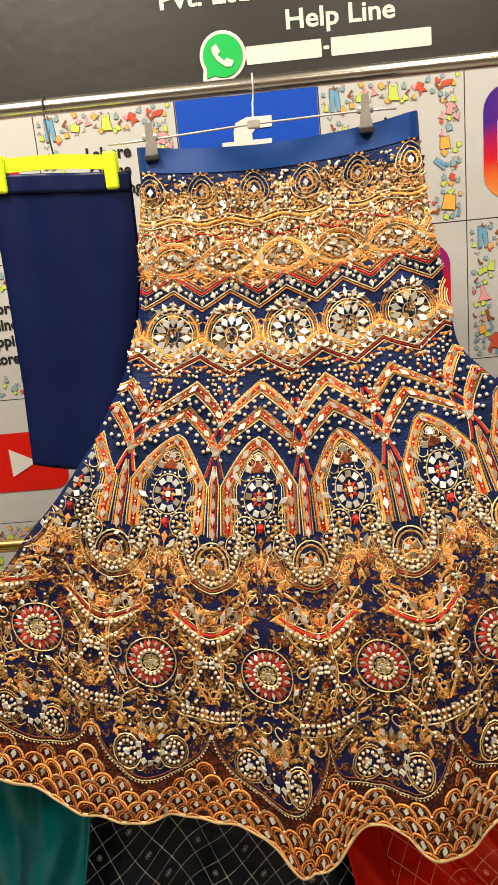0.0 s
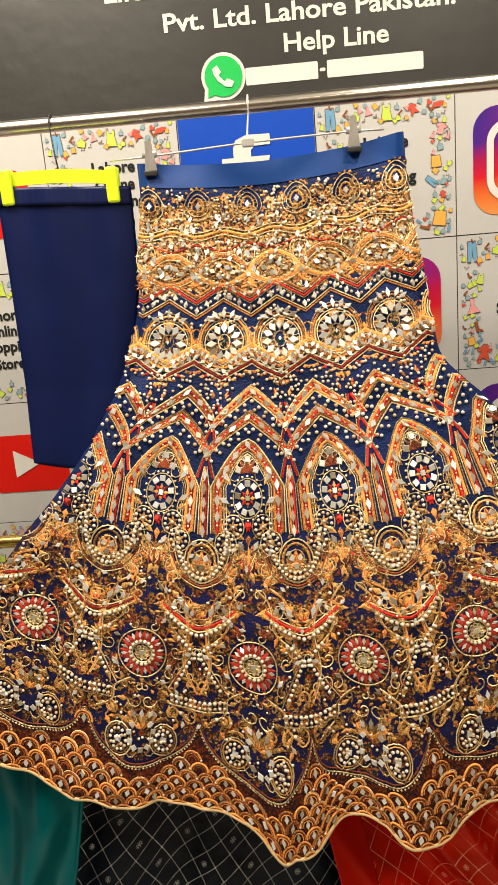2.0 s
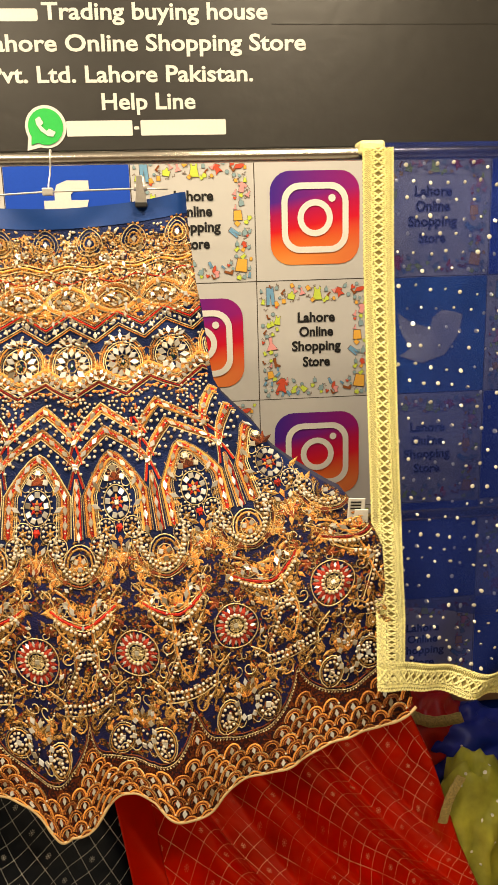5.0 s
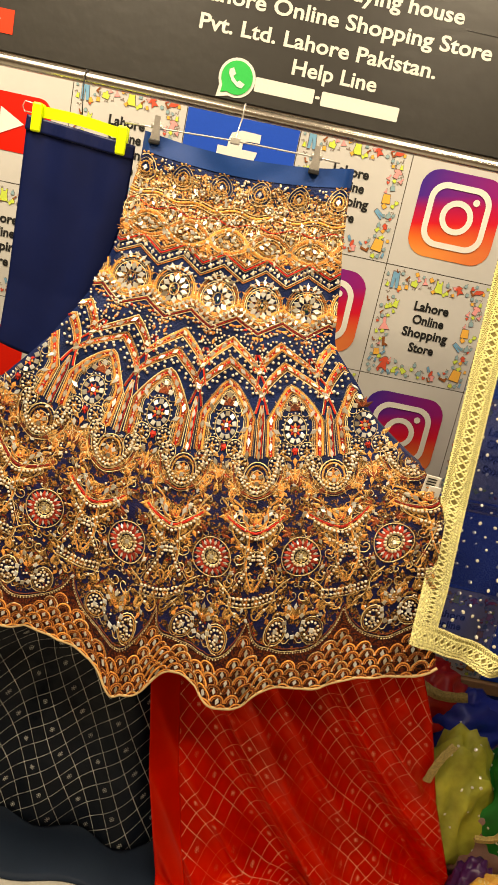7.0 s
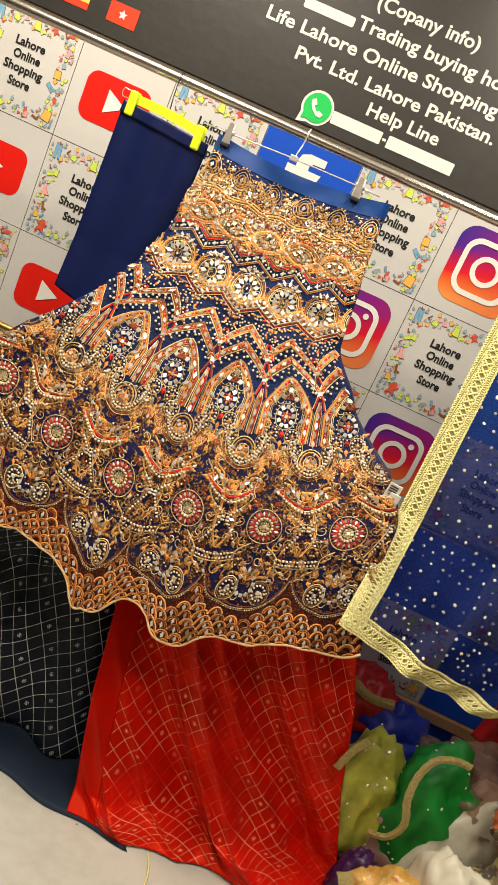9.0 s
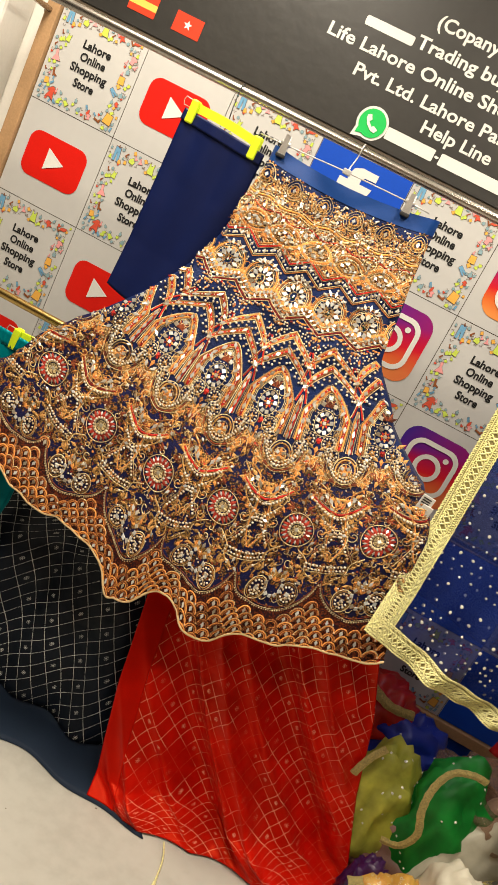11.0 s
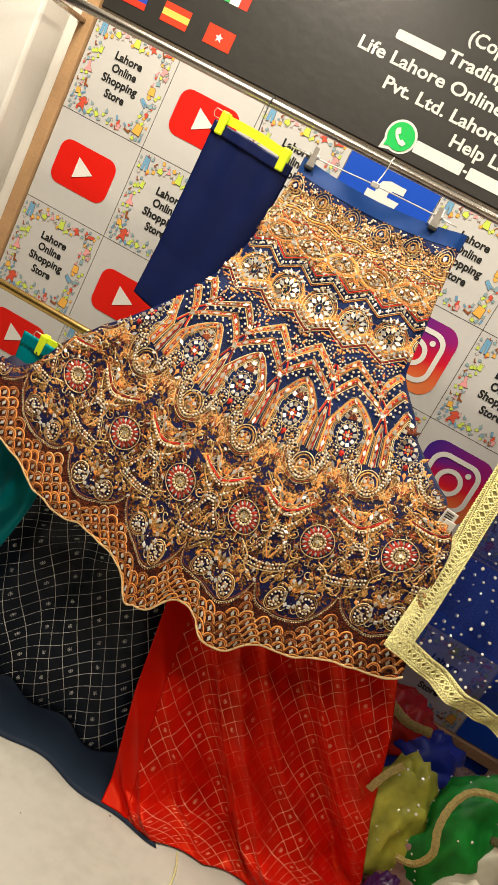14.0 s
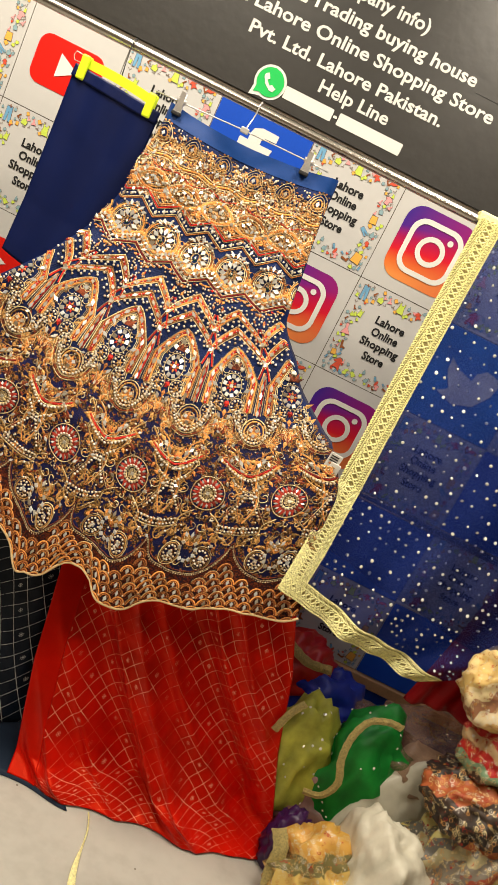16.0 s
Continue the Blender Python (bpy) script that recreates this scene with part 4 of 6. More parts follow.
for h in HALF:
    # forked spikes and a striped column between arches
    for sgn in (-1, 1):
        for q, v in enumerate((.384, .424, .462)):
            o = [shift(h, v + .008 * i, sgn * (.002 + .0026 * i), 0) for i in range(5)]
            RE.cord(o, .0042)
            G.cord([shift(*p, sgn * .003, 0) for p in o], .002)
            OR.leaf(*shift(h, v - .008, sgn * .010, 0), .016, .007, sgn * .25)
            RE.leaf(*shift(h, v - .012, sgn * .012, 0), .009, .006, sgn * .2)
    for dx, bag, w in ((-.0075, G, .002), (.0075, G, .002), (-.0035, OR, .004), (.0035, RE, .004)):
        bag.cord([shift(h, .478 + .092 * i / 10, dx * min(1, .25 + i / 4), 0) for i in range(11)], w)
    for j in range(5):
        MI.diamond(*shift(h, .49 + .019 * j, .0, 0), .0085, .02)
    # round jewel in a pearl loop
    c = (h, .606)
    for r, bag, w in ((.028, G, .0026), (.022, TA, .004), (.014, G, .002)):
        bag.cord(arc(*c, r, r * 1.1, 0, 360, 18), w)
    for i in range(8):
        a = 2 * math.pi * i / 8
        OR.leaf(*c, .018, .008, a)
    for i in range(3):
        MI.square(*shift(*c, .008 * math.sin(2.1 * i), .008 * math.cos(2.1 * i)), .008, i)
    for g, bag, w in ((1.0, None, 0), (1.14, G, .0022), (1.24, RU, .003), (1.32, G, .0018)):
        loop = [(h + .27 * g * (q + .25 * math.sin(math.pi * q)), .572 + (.631 - .572) * (1 - abs(q) ** 1.5) + .0125 * (g - 1) * 3) for q in [-1 + i / 11 for i in range(23)]]
        if bag:
            bag.cord(loop, w)
        else:
            for p in along(loop, .0076):
                PE.bead(*p, .0031)
            for p in along(drop(loop, -.0078), .0085):
                PE.bead(*p, .0027)
    # garland of red cord and pearls above the next jewel
    for dv, bag, w in ((0, RE, .006), (-.005, G, .0022), (.005, G, .0022)):
        bag.cord([(h - .36 + .72 * i / 16, .702 + dv - .03 * abs(1 - i / 8) ** 1.5) for i in range(17)], w)
    for p in along([(h - .3 + .6 * i / 16, .712 - .026 * abs(1 - i / 8) ** 1.5) for i in range(17)], .0085):
        PE.bead(*p, .0034)
    for a in (-.7, 0, .7):
        OR.leaf(h, .688, .024, .012, a)
        RE.leaf(h, .69, .014, .006, a)
    for sgn in (-1, 1):
        MI.diamond(*shift(h, .675, sgn * .02, 0), .01, .02, sgn * .4)
    # pearl tent with its base
    for sgn in (-1, 1):
        for p in along(line((h + sgn * .02, .742), (h + sgn * .2, .795)), .0085) + along([(h + sgn * (.02 + .17 * (i / 8) ** 1.6), .748 - .03 * i / 8) for i in range(9)], .0085):
            PE.bead(*p, .0031)
        G.cord([(h + sgn * (.05 + .22 * (i / 8)), .742 + .06 * i / 8) for i in range(9)], .0022)
    for p in along([(h - .24 + .48 * i / 10, .812 + .004 * math.sin(math.pi * i / 10)) for i in range(11)], .0082):
        PE.bead(*p, .0031)
        PE.bead(p[0], p[1] + .0085, .0028)
    G.cord([(h - .27 + .54 * i / 10, .826 + .004 * math.sin(math.pi * i / 10)) for i in range(11)], .003)
    for i in range(14):
        TA.leaf(*shift(h, .79, rng.uniform(-.02, .02), rng.uniform(-.02, .015)), .012, .006, rng.uniform(0, 6))

# scrolls and leaves that fill the flare, mirrored in each repeat
cell = []
for i in range(105):
    cell.append((rng.random(), rng.uniform(.03, .48), rng.uniform(.575, .85), rng.uniform(.007, .015), rng.uniform(0, 6.28), rng.choice((-1, 1))))
for k in range(-1, 7):
    for sgn in (-1, 1):
        for u, dk, v, r, a, turn in cell:
            kk = k + sgn * dk
            if (abs(dk) < .225 and .712 < v < .788) or (v < .612 and abs(dk) > .27):
                continue
            if u < .62:
                sp = [shift(kk, v, sgn * r * (1 - .75 * t / 10) * math.cos(a + turn * .55 * t), r * (1 - .75 * t / 10) * math.sin(a + turn * .55 * t)) for t in range(11)]
                (G if u < .36 else TA).cord(sp, .002 if u < .4 else .0035)
                (TA if u < .5 else OR).leaf(*sp[0], r * 1.4, r * .7, sgn * (a + 1.5))
            elif u < .85:
                for q in range(3):
                    (TA, OR, TA, RU)[int(u * 100) % 4].leaf(kk, v, r * 1.7, r * .75, sgn * (a + .5 * q))
            elif u < .93:
                MI.diamond(kk, v, .008, .014, sgn * a)
            else:
                PE.bead(kk, v, .003)
        # long S-shaped stems
        for q, (v0, v1, d0, d1) in enumerate(((.64, .72, .06, .34), (.66, .80, .3, .47), (.79, .845, .1, .4), (.64, .69, .2, .46))):
            G.cord([(k + sgn * (d0 + (d1 - d0) * i / 12 + .05 * math.sin(i / 12 * 6.28)), v0 + (v1 - v0) * i / 12) for i in range(13)], .0024)
            (OR if q % 2 else TA).cord([(k + sgn * (d0 + .02 + (d1 - d0) * i / 12 + .05 * math.sin(i / 12 * 6.28)), v0 + .004 + (v1 - v0) * i / 12) for i in range(13)], .004)
    for i in range(170):
        kk, v = k + rng.uniform(-.5, .5), rng.uniform(.575, .86)
        if math.hypot((kk - k) * .18, (v - .75) * 1.06) > .042:
            q = rng.random()
            if q < .3:
                PE.bead(kk, v, rng.uniform(.0016, .0026))
            elif q < .4:
                MI.diamond(kk, v, .007, .012, rng.uniform(0, 3))
            else:
                (RU, TA, OR, TA, RU)[int(q * 97) % 5].leaf(kk, v, rng.uniform(.008, .016), .006, rng.uniform(0, 6))

# rosettes, one part each
for k in range(0, 6):
    A, B, Pb, Mb = Bag(), Bag(), Bag(), Bag()
    c = (k, .75)
    for i in range(16):
        a = 2 * math.pi * i / 16
        A.leaf(*shift(*c, .017 * math.sin(a), -.017 * math.cos(a)), .0205, .0122, a + .12 * math.sin(3 * i + k), .002)
        Mb.diamond(*shift(*c, .029 * math.sin(a + .2), -.029 * math.cos(a + .2)), .0055, .0115, a + .2)
    B.cord(arc(*c, .0385, .0385, 0, 360, 28), .0022)
    B.cord(arc(*c, .0155, .0155, 0, 360, 18), .0022)
    for i in range(17):
        a = 2 * math.pi * i / 17
        Pb.bead(*shift(*c, .0185 * math.sin(a), .0185 * math.cos(a)), .0033)
    for i in range(10):
        a = 2 * math.pi * i / 10
        B.leaf(*c, .015, .006, a)
        B.cord(arc(*shift(*c, .009 * math.sin(a), .009 * math.cos(a)), .003, .003, 0, 360, 6), .0014)
    Mb.square(*c, .008)
    hub = empty("rosette", tuple(S(*c)))
    for nm, bag, mt in (("petal_ring", A, brick_thread), ("cord_ring", B, gold_cord), ("pearl_ring", Pb, pearl_mat), ("mirror_ring", Mb, mirror_mat)):
        o = raw(nm, [tuple(p) for p in bag.v], bag.f, mt, None, "", nm == "pearl_ring")
        o.parent = hub
        o.matrix_parent_inverse = Matrix.Translation(-Vector(hub.location))
        o["kind"] = "stuff"
    hub.parent = skirt
    hub.matrix_parent_inverse = Matrix.Translation(-Vector(skirt.location))


# lobes along the border
def lobe(k):
    d = abs(k - round(k)) * 2
    return .836 + .088 * math.sqrt(max(0, 1 - d ** 1.7))


ks = [-.7 + 6.3 * i / 260 for i in range(261)]
G.cord([(k, lobe(k)) for k in ks], .0022)
RU.cord([(k, lobe(k) - .005) for k in ks], .0022)
for p in along([(k, lobe(k) + .005) for k in ks], .006):
    CR.leaf(p[0], p[1], .004, .004, 0)
for k in range(-1, 7):
    for sgn in (-1, 1):
        c = (k + sgn * .19, .884)
        for i in range(12):
            a = 2 * math.pi * i / 12
            PE.bead(*shift(*c, .013 * math.sin(a), .016 * math.cos(a)), .0029)
        MI.square(*c, .009, .2)
        for i in range(5):
            PE.bead(*shift(*c, rng.uniform(-.008, .008), rng.uniform(-.01, .01)), .003)
        G.cord(arc(*c, .022, .026, 0, 360, 14), .0024)
        TA.cord(arc(*c, .0185, .022, 0, 360, 14), .0026)
        G.cord([(k + sgn * (.03 + .03 * i), .90 + .008 * math.sin(i)) for i in range(8)], .002)
        for q in range(4):
            TA.leaf(k + sgn * (.08 + .03 * q), .862 - .004 * q, .016, .007, sgn * (.4 + .5 * q))
    for i in range(9):
        a = -2.3 + 4.6 * i / 8
        MI.square(*shift(k, .874, .019 * math.sin(a), .024 * math.cos(a)), .0082, a)
    for a in (-.9, -.45, 0, .45, .9):
        TA.leaf(k, .862, .03, .011, a)
        OR.leaf(k, .866, .02, .006, a)
    for a in (-.5, 0, .5):
        MI.diamond(*shift(k, .848, .016 * math.sin(a * 2), -.006 * math.cos(a)), .008, .015, a)
    for i in range(10):
        PE.bead(k + rng.uniform(-.3, .3), rng.uniform(.84, .895), .0024)

# fish-scale border
row = 0
v = .842
while v < .994:
    i = int(v * NV)
    w = .0305 / C_D[i]
    k = -.72 + (w / 2 if row % 2 else 0)
    while k < 5.6:
        if v > lobe(k) + .008:
            OR.cord(arc(k, v + .014, .0140, .0148, 180, 360, 9), .0036, .002)
            OR.cord(arc(k, v + .014, .0102, .0108, 180, 360, 8), .0022, .0016)
            RU.cord(arc(k, v + .0145, .0122, .0128, 180, 360, 7), .0026)
            if rng.random() < .55:
                RU.cord(arc(k, v + .0148, .0062, .0075, 180, 360, 5), .0030)
            if rng.random() < .93:
                MI.diamond(*shift(k, v, 0, .0115), .0085, .0155, rng.uniform(-.2, .2))
            if rng.random() < .35:
                PE.bead(*shift(k, v, .0148, .013), .0020)
            if rng.random() < .3:
                G.cord(arc(k, v + .014, .0158, .0168, 190, 350, 7), .0014)
        k += w
    v += .0168
    row += 1

for nm, bag, mt, sm in (("gold_cordwork", G, gold_cord, False), ("orange_stitching", OR, orange_thread, False), ("rust_stitching", RU, rust_thread, False), ("red_stitching", RE, red_thread, False), ("tan_stitching", TA, tan_thread, False),
                        ("cream_stitching", CR, cream_thread, False), ("mirror_work", MI, mirror_mat, False), ("pearl_beading", PE, pearl_mat, True), ("dark_stonework", GS, green_stone, False)):
    worn(bag.make(nm, mt, None, "", sm))
bm = bmesh.new()
tube(bm, [S(E_L[NV] + (E_R[NV] - E_L[NV]) * i / 240, 1.0) for i in range(241)], .0032, 8)
worn(mesh_ob("hem_piping", bm, piping_mat, None, "cream piping along the hem", True))

# ---- rails and hangers ----
RAIL_Y, RAIL_Z, LOW_Z = 1.335, 1.768, 1.012


def rail(name, z, r, mat, x0, x1, label):
    ob = tagged(empty(name, (x0, RAIL_Y, z)), label, "clothes rail")
    bm = bmesh.new()
    tube(bm, [(x0 + (x1 - x0) * i / 12, RAIL_Y, z) for i in range(13)], r, 20)
    kid(mesh_ob("tube", bm, mat, None, "", True), ob)
    for x in (x0 + .02, x1 - .02):
        bm = bmesh.new()
        tube(bm, [(x, RAIL_Y, z), (x, WY - .006, z)], r * .7, 12)
        kid(mesh_ob("bracket", bm, mat, None, "", True), ob)
        bm = bmesh.new()
        tube(bm, [(x, WY - .012, z), (x, WY - .004, z)], r * 1.9, 18)
        kid(mesh_ob("flange", bm, mat, None, "", True), ob)
    return ob


rail("upper_rail", RAIL_Z, .0125, steel, -1.06, 1.62, "brushed steel clothes rail in front of the backdrop")
rail("lower_rail", LOW_Z, .0125, brass, -1.06, 1.62, "gold-coloured clothes rail behind the skirts")


def hook(x, z, y=RAIL_Y, r=.0016, mat=clip_steel, parent=None):
    """A wire hook over the rail, ending at height z."""
    R = .0165
    pts = [(x + .004, y + R * math.cos(radians(a)), RAIL_Z + R * math.sin(radians(a))) for a in range(-30, 181, 15)]
    pts += [(x + .004, y - R, RAIL_Z - .012), (x + .001, y - .012, RAIL_Z - .03), (x, y - .03, z + .02), (x, y - .045, z)]
    bm = bmesh.new()
    tube(bm, pts, r, 8)
    return kid(mesh_ob("hook", bm, mat, None, "", True), parent)


hanger = tagged(empty("wire_hanger", (.04, 1.3, RAIL_Z)), "chromed wire hanger with two spring clips", "hanger")
hook(.04, 1.702, parent=hanger)
bm = bmesh.new()
tube(bm, [(-.19, 1.278, 1.694), (-.12, 1.279, 1.696), (.04, 1.285, 1.704), (.21, 1.279, 1.706), (.262, 1.277, 1.704)], .0017, 8)
kid(mesh_ob("bar", bm, clip_steel, None, "", True), hanger)
bm = bmesh.new()
box(bm, (.03, 1.279, 1.697), (.05, 1.291, 1.711), .002)
kid(mesh_ob("swivel", bm, clip_steel), hanger)


def spring_clip(x, z, y, tilt):
    c = tagged(empty("clip", (x, y, z)), "", "")
    c.parent = hanger
    c.matrix_parent_inverse = Matrix.Translation(-Vector(hanger.location))
    for nm, y0, y1 in (("front_jaw", -.011, -.008), ("back_jaw", .006, .009)):
        bm = bmesh.new()
        prof = [(-.0055, .026), (.0055, .026), (.0065, .006), (.0105, -.024), (-.0105, -.024), (-.0065, .006)]
        a = [bm.verts.new((px, y0, pz)) for px, pz in prof]
        b = [bm.verts.new((px, y1, pz)) for px, pz in prof]
        bm.faces.new(a)
        bm.faces.new(b[::-1])
        for i in range(6):
            bm.faces.new((a[i], b[i], b[(i + 1) % 6], a[(i + 1) % 6]))
        o = mesh_ob(nm, bm, clip_steel, c)
        o.rotation_euler = (0.18 if y0 < 0 else -.18, 0, tilt)
    bm = bmesh.new()
    box(bm, (-.0112, -.0125, -.031), (.0112, .010, -.022), .002)
    mesh_ob("rubber_grip", bm, rubber, c)
    bm = bmesh.new()
    tube(bm, [(-.012, 0, .004), (.012, 0, .004)], .006, 12)
    mesh_ob("spring_pin", bm, clip_steel, c, "", True)


spring_clip(-.122, 1.694, 1.268, .1)
spring_clip(.212, 1.702, 1.264, -.1)


def neon_hanger(x0, x1, z0, z1, y, hook_x):
    h = tagged(empty("clip_hanger", ((x0 + x1) / 2, y, z0)), "neon yellow plastic clip hanger with wire loop", "hanger")
    bm = bmesh.new()
    prof = [(0, -.011), (1, -.011), (1, .011), (0, .011)]
    n = 10
    ring = []
    for i in range(n + 1):
        f = i / n
        x, z = x0 + (x1 - x0) * f, z0 + (z1 - z0) * f + .004 * math.sin(math.pi * f)
        ring.append([bm.verts.new((x, y + dy, z + dz)) for dy, dz in ((-.004, -.011), (-.004, .011), (.004, .011), (.004, -.011))])
    for a, b in zip(ring, ring[1:]):
        for j in range(4):
            bm.faces.new((a[j], a[(j + 1) % 4], b[(j + 1) % 4], b[j]))
    bm.faces.new(ring[0])
    bm.faces.new(ring[-1][::-1])
    kid(mesh_ob("bar", bm, neon), h)
    for x, z, s in ((x0 - .004, z0, -1), (x1 + .004, z1, 1)):
        bm = bmesh.new()
        box(bm, (x - .0105, y - .016, z - .042), (x + .0105, y - .004, z + .016), .004)
        clip = kid(mesh_ob("clip", bm, neon), h)
        bm = bmesh.new()
        box(bm, (x - .0105, y + .002, z - .042), (x + .0105, y + .012, z + .016), .004)
        kid(mesh_ob("clip_back", bm, neon), h)
    bm = bmesh.new()
    tube(bm, [(x0 - .008, y - .006, z0 + .012), (x0 - .032, y - .008, z0 + .014), (x0 - .036, y - .008, z0 + .004), (x0 - .032, y - .006, z0 - .006), (x0 - .006, y - .006, z0 - .006)], .0012, 6)
    kid(mesh_ob("wire_loop", bm, clip_steel, None, "", True), h)
    return h


nh = neon_hanger(-.368, -.196, 1.680, 1.670, 1.29, -.26)
bm = bmesh.new()
R = .0165
tube(bm, [(-.295, RAIL_Y + R * math.cos(radians(a)), RAIL_Z + R * math.sin(radians(a))) for a in range(-30, 181, 15)] + [(-.295, RAIL_Y - R, RAIL_Z - .012), (-.288, 1.3, 1.72), (-.282, 1.29, 1.688)], .0014, 6)
kid(mesh_ob("hook", bm, rubber, None, "black wire hook", True), nh)


# ---- hanging cloths ----
def cloth(name, left, right, mat, nx, nz, folds, thick=.002, label="", category="", sag=0.0, uvs=True):
    """A hanging sheet between two edge curves, top to bottom, with folds added towards the room."""
    nL, nR = len(left) - 1, len(right) - 1

    def at(c, f):
        t = f * (len(c) - 1)
        i = min(int(t), len(c) - 2)
        t -= i
        return Vector(c[i]).lerp(Vector(c[i + 1]), t)

    verts, faces, uv = [], [], []
    for j in range(nz + 1):
        f = j / nz
        a, b = at(left, f), at(right, f)
        for i in range(nx + 1):
            u = i / nx
            p = a.lerp(b, u)
            p.y -= folds(u, f)
            p.z -= sag * math.sin(math.pi * u) * f
            verts.append(tuple(p))
            uv.append((u * (b - a).length, f * (at(left, 0) - at(left, 1)).length))
    for j in range(nz):
        for i in range(nx):
            q = j * (nx + 1) + i
            faces.append((q, q + nx + 1, q + nx + 2, q + 1))
    ob = raw(name, verts, faces, mat, None, "", True)
    lay = ob.data.uv_layers.new(name="UVMap")
    for lp in ob.data.loops:
        lay.data[lp.index].uv = uv[lp.vertex_index]
    if thick:
        md = ob.modifiers.new("thickness", "SOLIDIFY")
        md.thickness, md.offset = thick, 0
    if label:
        tagged(ob, label, category)
    return ob


def grid_cloth(name, ground, thread_col, spacing, metal, rough=.45, sheen=.0, plain=None, vline=0.04, spec=.15, patch=0.0, tint=None, low=.1):
    """Satin with a slanted woven grid and small stars at the crossings."""
    m = Mat(name, ground, rough, vary=0.0, spec=spec)
    if tint:
        m.set("Specular Tint", (*tint, 1))
    uvn = m.node("ShaderNodeUVMap")
    mp = m.node("ShaderNodeMapping")
    m.link(uvn.outputs[0], mp.inputs["Vector"])
    mp.inputs["Rotation"].default_value = (0, 0, radians(43))
    mp.inputs["Scale"].default_value = (1 / spacing,) * 3
    nz = m.node("ShaderNodeTexNoise")
    nz.inputs["Scale"].default_value = 6
    m.link(uvn.outputs[0], nz.inputs["Vector"])
    sp = m.node("ShaderNodeSeparateXYZ")
    m.link(mp.outputs[0], sp.inputs[0])

    def tri(o):
        f = m.math("FRACT", o, 0)
        return m.math("ABSOLUTE", m.math("SUBTRACT", f, .5), 0)

    fx, fy = tri(sp.outputs[0]), tri(sp.outputs[1])
    ln = m.math("LESS_THAN", m.math("MINIMUM", fx, fy), vline)
    broken = m.math("GREATER_THAN", m.noise(420, 1), .40)
    # stars in every fourth cell
    row, col = (m.math("FLOOR", m.math("ADD", o, .5), 0) for o in (sp.outputs[0], sp.outputs[1]))
    par = m.math("MAXIMUM", m.math("FRACT", m.math("MULTIPLY", m.math("ADD", row, col), .5), 0), m.math("FRACT", m.math("MULTIPLY", row, .5), 0))
    cx, cy = (m.math("SUBTRACT", m.math("FRACT", m.math("ADD", o, .5), 0), .5) for o in (sp.outputs[0], sp.outputs[1]))
    rad = m.math("SQRT", m.math("ADD", m.math("MULTIPLY", cx, cx), m.math("MULTIPLY", cy, cy)), 0)
    ang = m.math("ARCTAN2", cy, cx)
    pet = m.math("MULTIPLY_ADD", m.math("COSINE", m.math("MULTIPLY", ang, 8), 0), .05, .13)
    star = m.math("MULTIPLY", m.math("LESS_THAN", rad, pet), m.math("LESS_THAN", par, .25))
    hole = m.math("GREATER_THAN", m.math("ABSOLUTE", m.math("SUBTRACT", rad, .08), 0), .02)
    fac = m.math("MINIMUM", m.math("ADD", m.math("MULTIPLY", ln, broken), m.math("MULTIPLY", star, hole)), 1)
    if plain:
        sv = m.node("ShaderNodeSeparateXYZ")
        m.link(uvn.outputs[0], sv.inputs[0])
        fac = m.math("MULTIPLY", fac, m.math("LESS_THAN", sv.outputs[1], plain))
    # thread colour fades by noise, painting stretches where the grid catches light
    if patch:
        fac = m.math("MULTIPLY", fac, m.ramp(m.noise(7, 3), [(.43, (low,) * 3), (.55, (patch,) * 3)]))
    gcol = m.ramp(m.noise(9, 4), [(.3, tuple(c * .75 for c in ground)), (.7, tuple(min(1, c * 1.25) for c in ground))])
    m.link(m.mix(fac, gcol, thread_col), m.b.inputs["Base Color"])
    m.link(m.math("MULTIPLY", fac, metal), m.b.inputs["Metallic"])
    wr = m.node("ShaderNodeBump")
    wr.inputs["Strength"].default_value, wr.inputs["Distance"].default_value = .85, .03
    m.link(m.noise(7, 3), wr.inputs["Height"])
    b2 = m.node("ShaderNodeBump")
    b2.inputs["Strength"].default_value, b2.inputs["Distance"].default_value = .35, .001
    m.link(m.math("ADD", fac, m.math("MULTIPLY", m.noise(600, 2), .4)), b2.inputs["Height"])
    m.link(wr.outputs[0], b2.inputs["Normal"])
    m.link(b2.outputs[0], m.b.inputs["Normal"])
    return m.m


navy_satin = Mat("navy_satin", (.004, .009, .055), .4, vary=.15, scale=14, fine=500, bump=.12, spec=.2).m
tealm = Mat("teal_satin", (.0, .12, .14), .34, spec=.8, vary=.2, scale=9, fine=500, bump=.1)
tealm.set("Specular Tint", (.03, .8, .9, 1))
teal_satin = tealm.m
black_net = grid_cloth("black_silk_with_silver_grid", (.004, .008, .017), (.8, .82, .78), .034, .0, plain=1.2, vline=.021, spec=.2, patch=1.0, low=.55)
navy_plain = Mat("navy_lining_cloth", (.014, .025, .048), .6, vary=.2, scale=9, fine=500, bump=.2, spec=.15).m
red_silk = grid_cloth("red_silk_with_gold_grid", (.62, .006, .002), (1.0, .52, .32), .031, .0, .3, 0, plain=1.2, vline=.02, spec=1.0, patch=1.0, tint=(1.0, .13, .04))
plain_red = Mat("plain_red_satin", (.6, .006, .002), .3, vary=.15, scale=14, fine=500, bump=.12, spec=.9)
plain_red.set("Specular Tint", (1.0, .13, .05, 1))
plain_red = plain_red.m
redsilk = Mat("crimson_silk", (.45, .006, .005), .4, vary=.25, scale=12).m
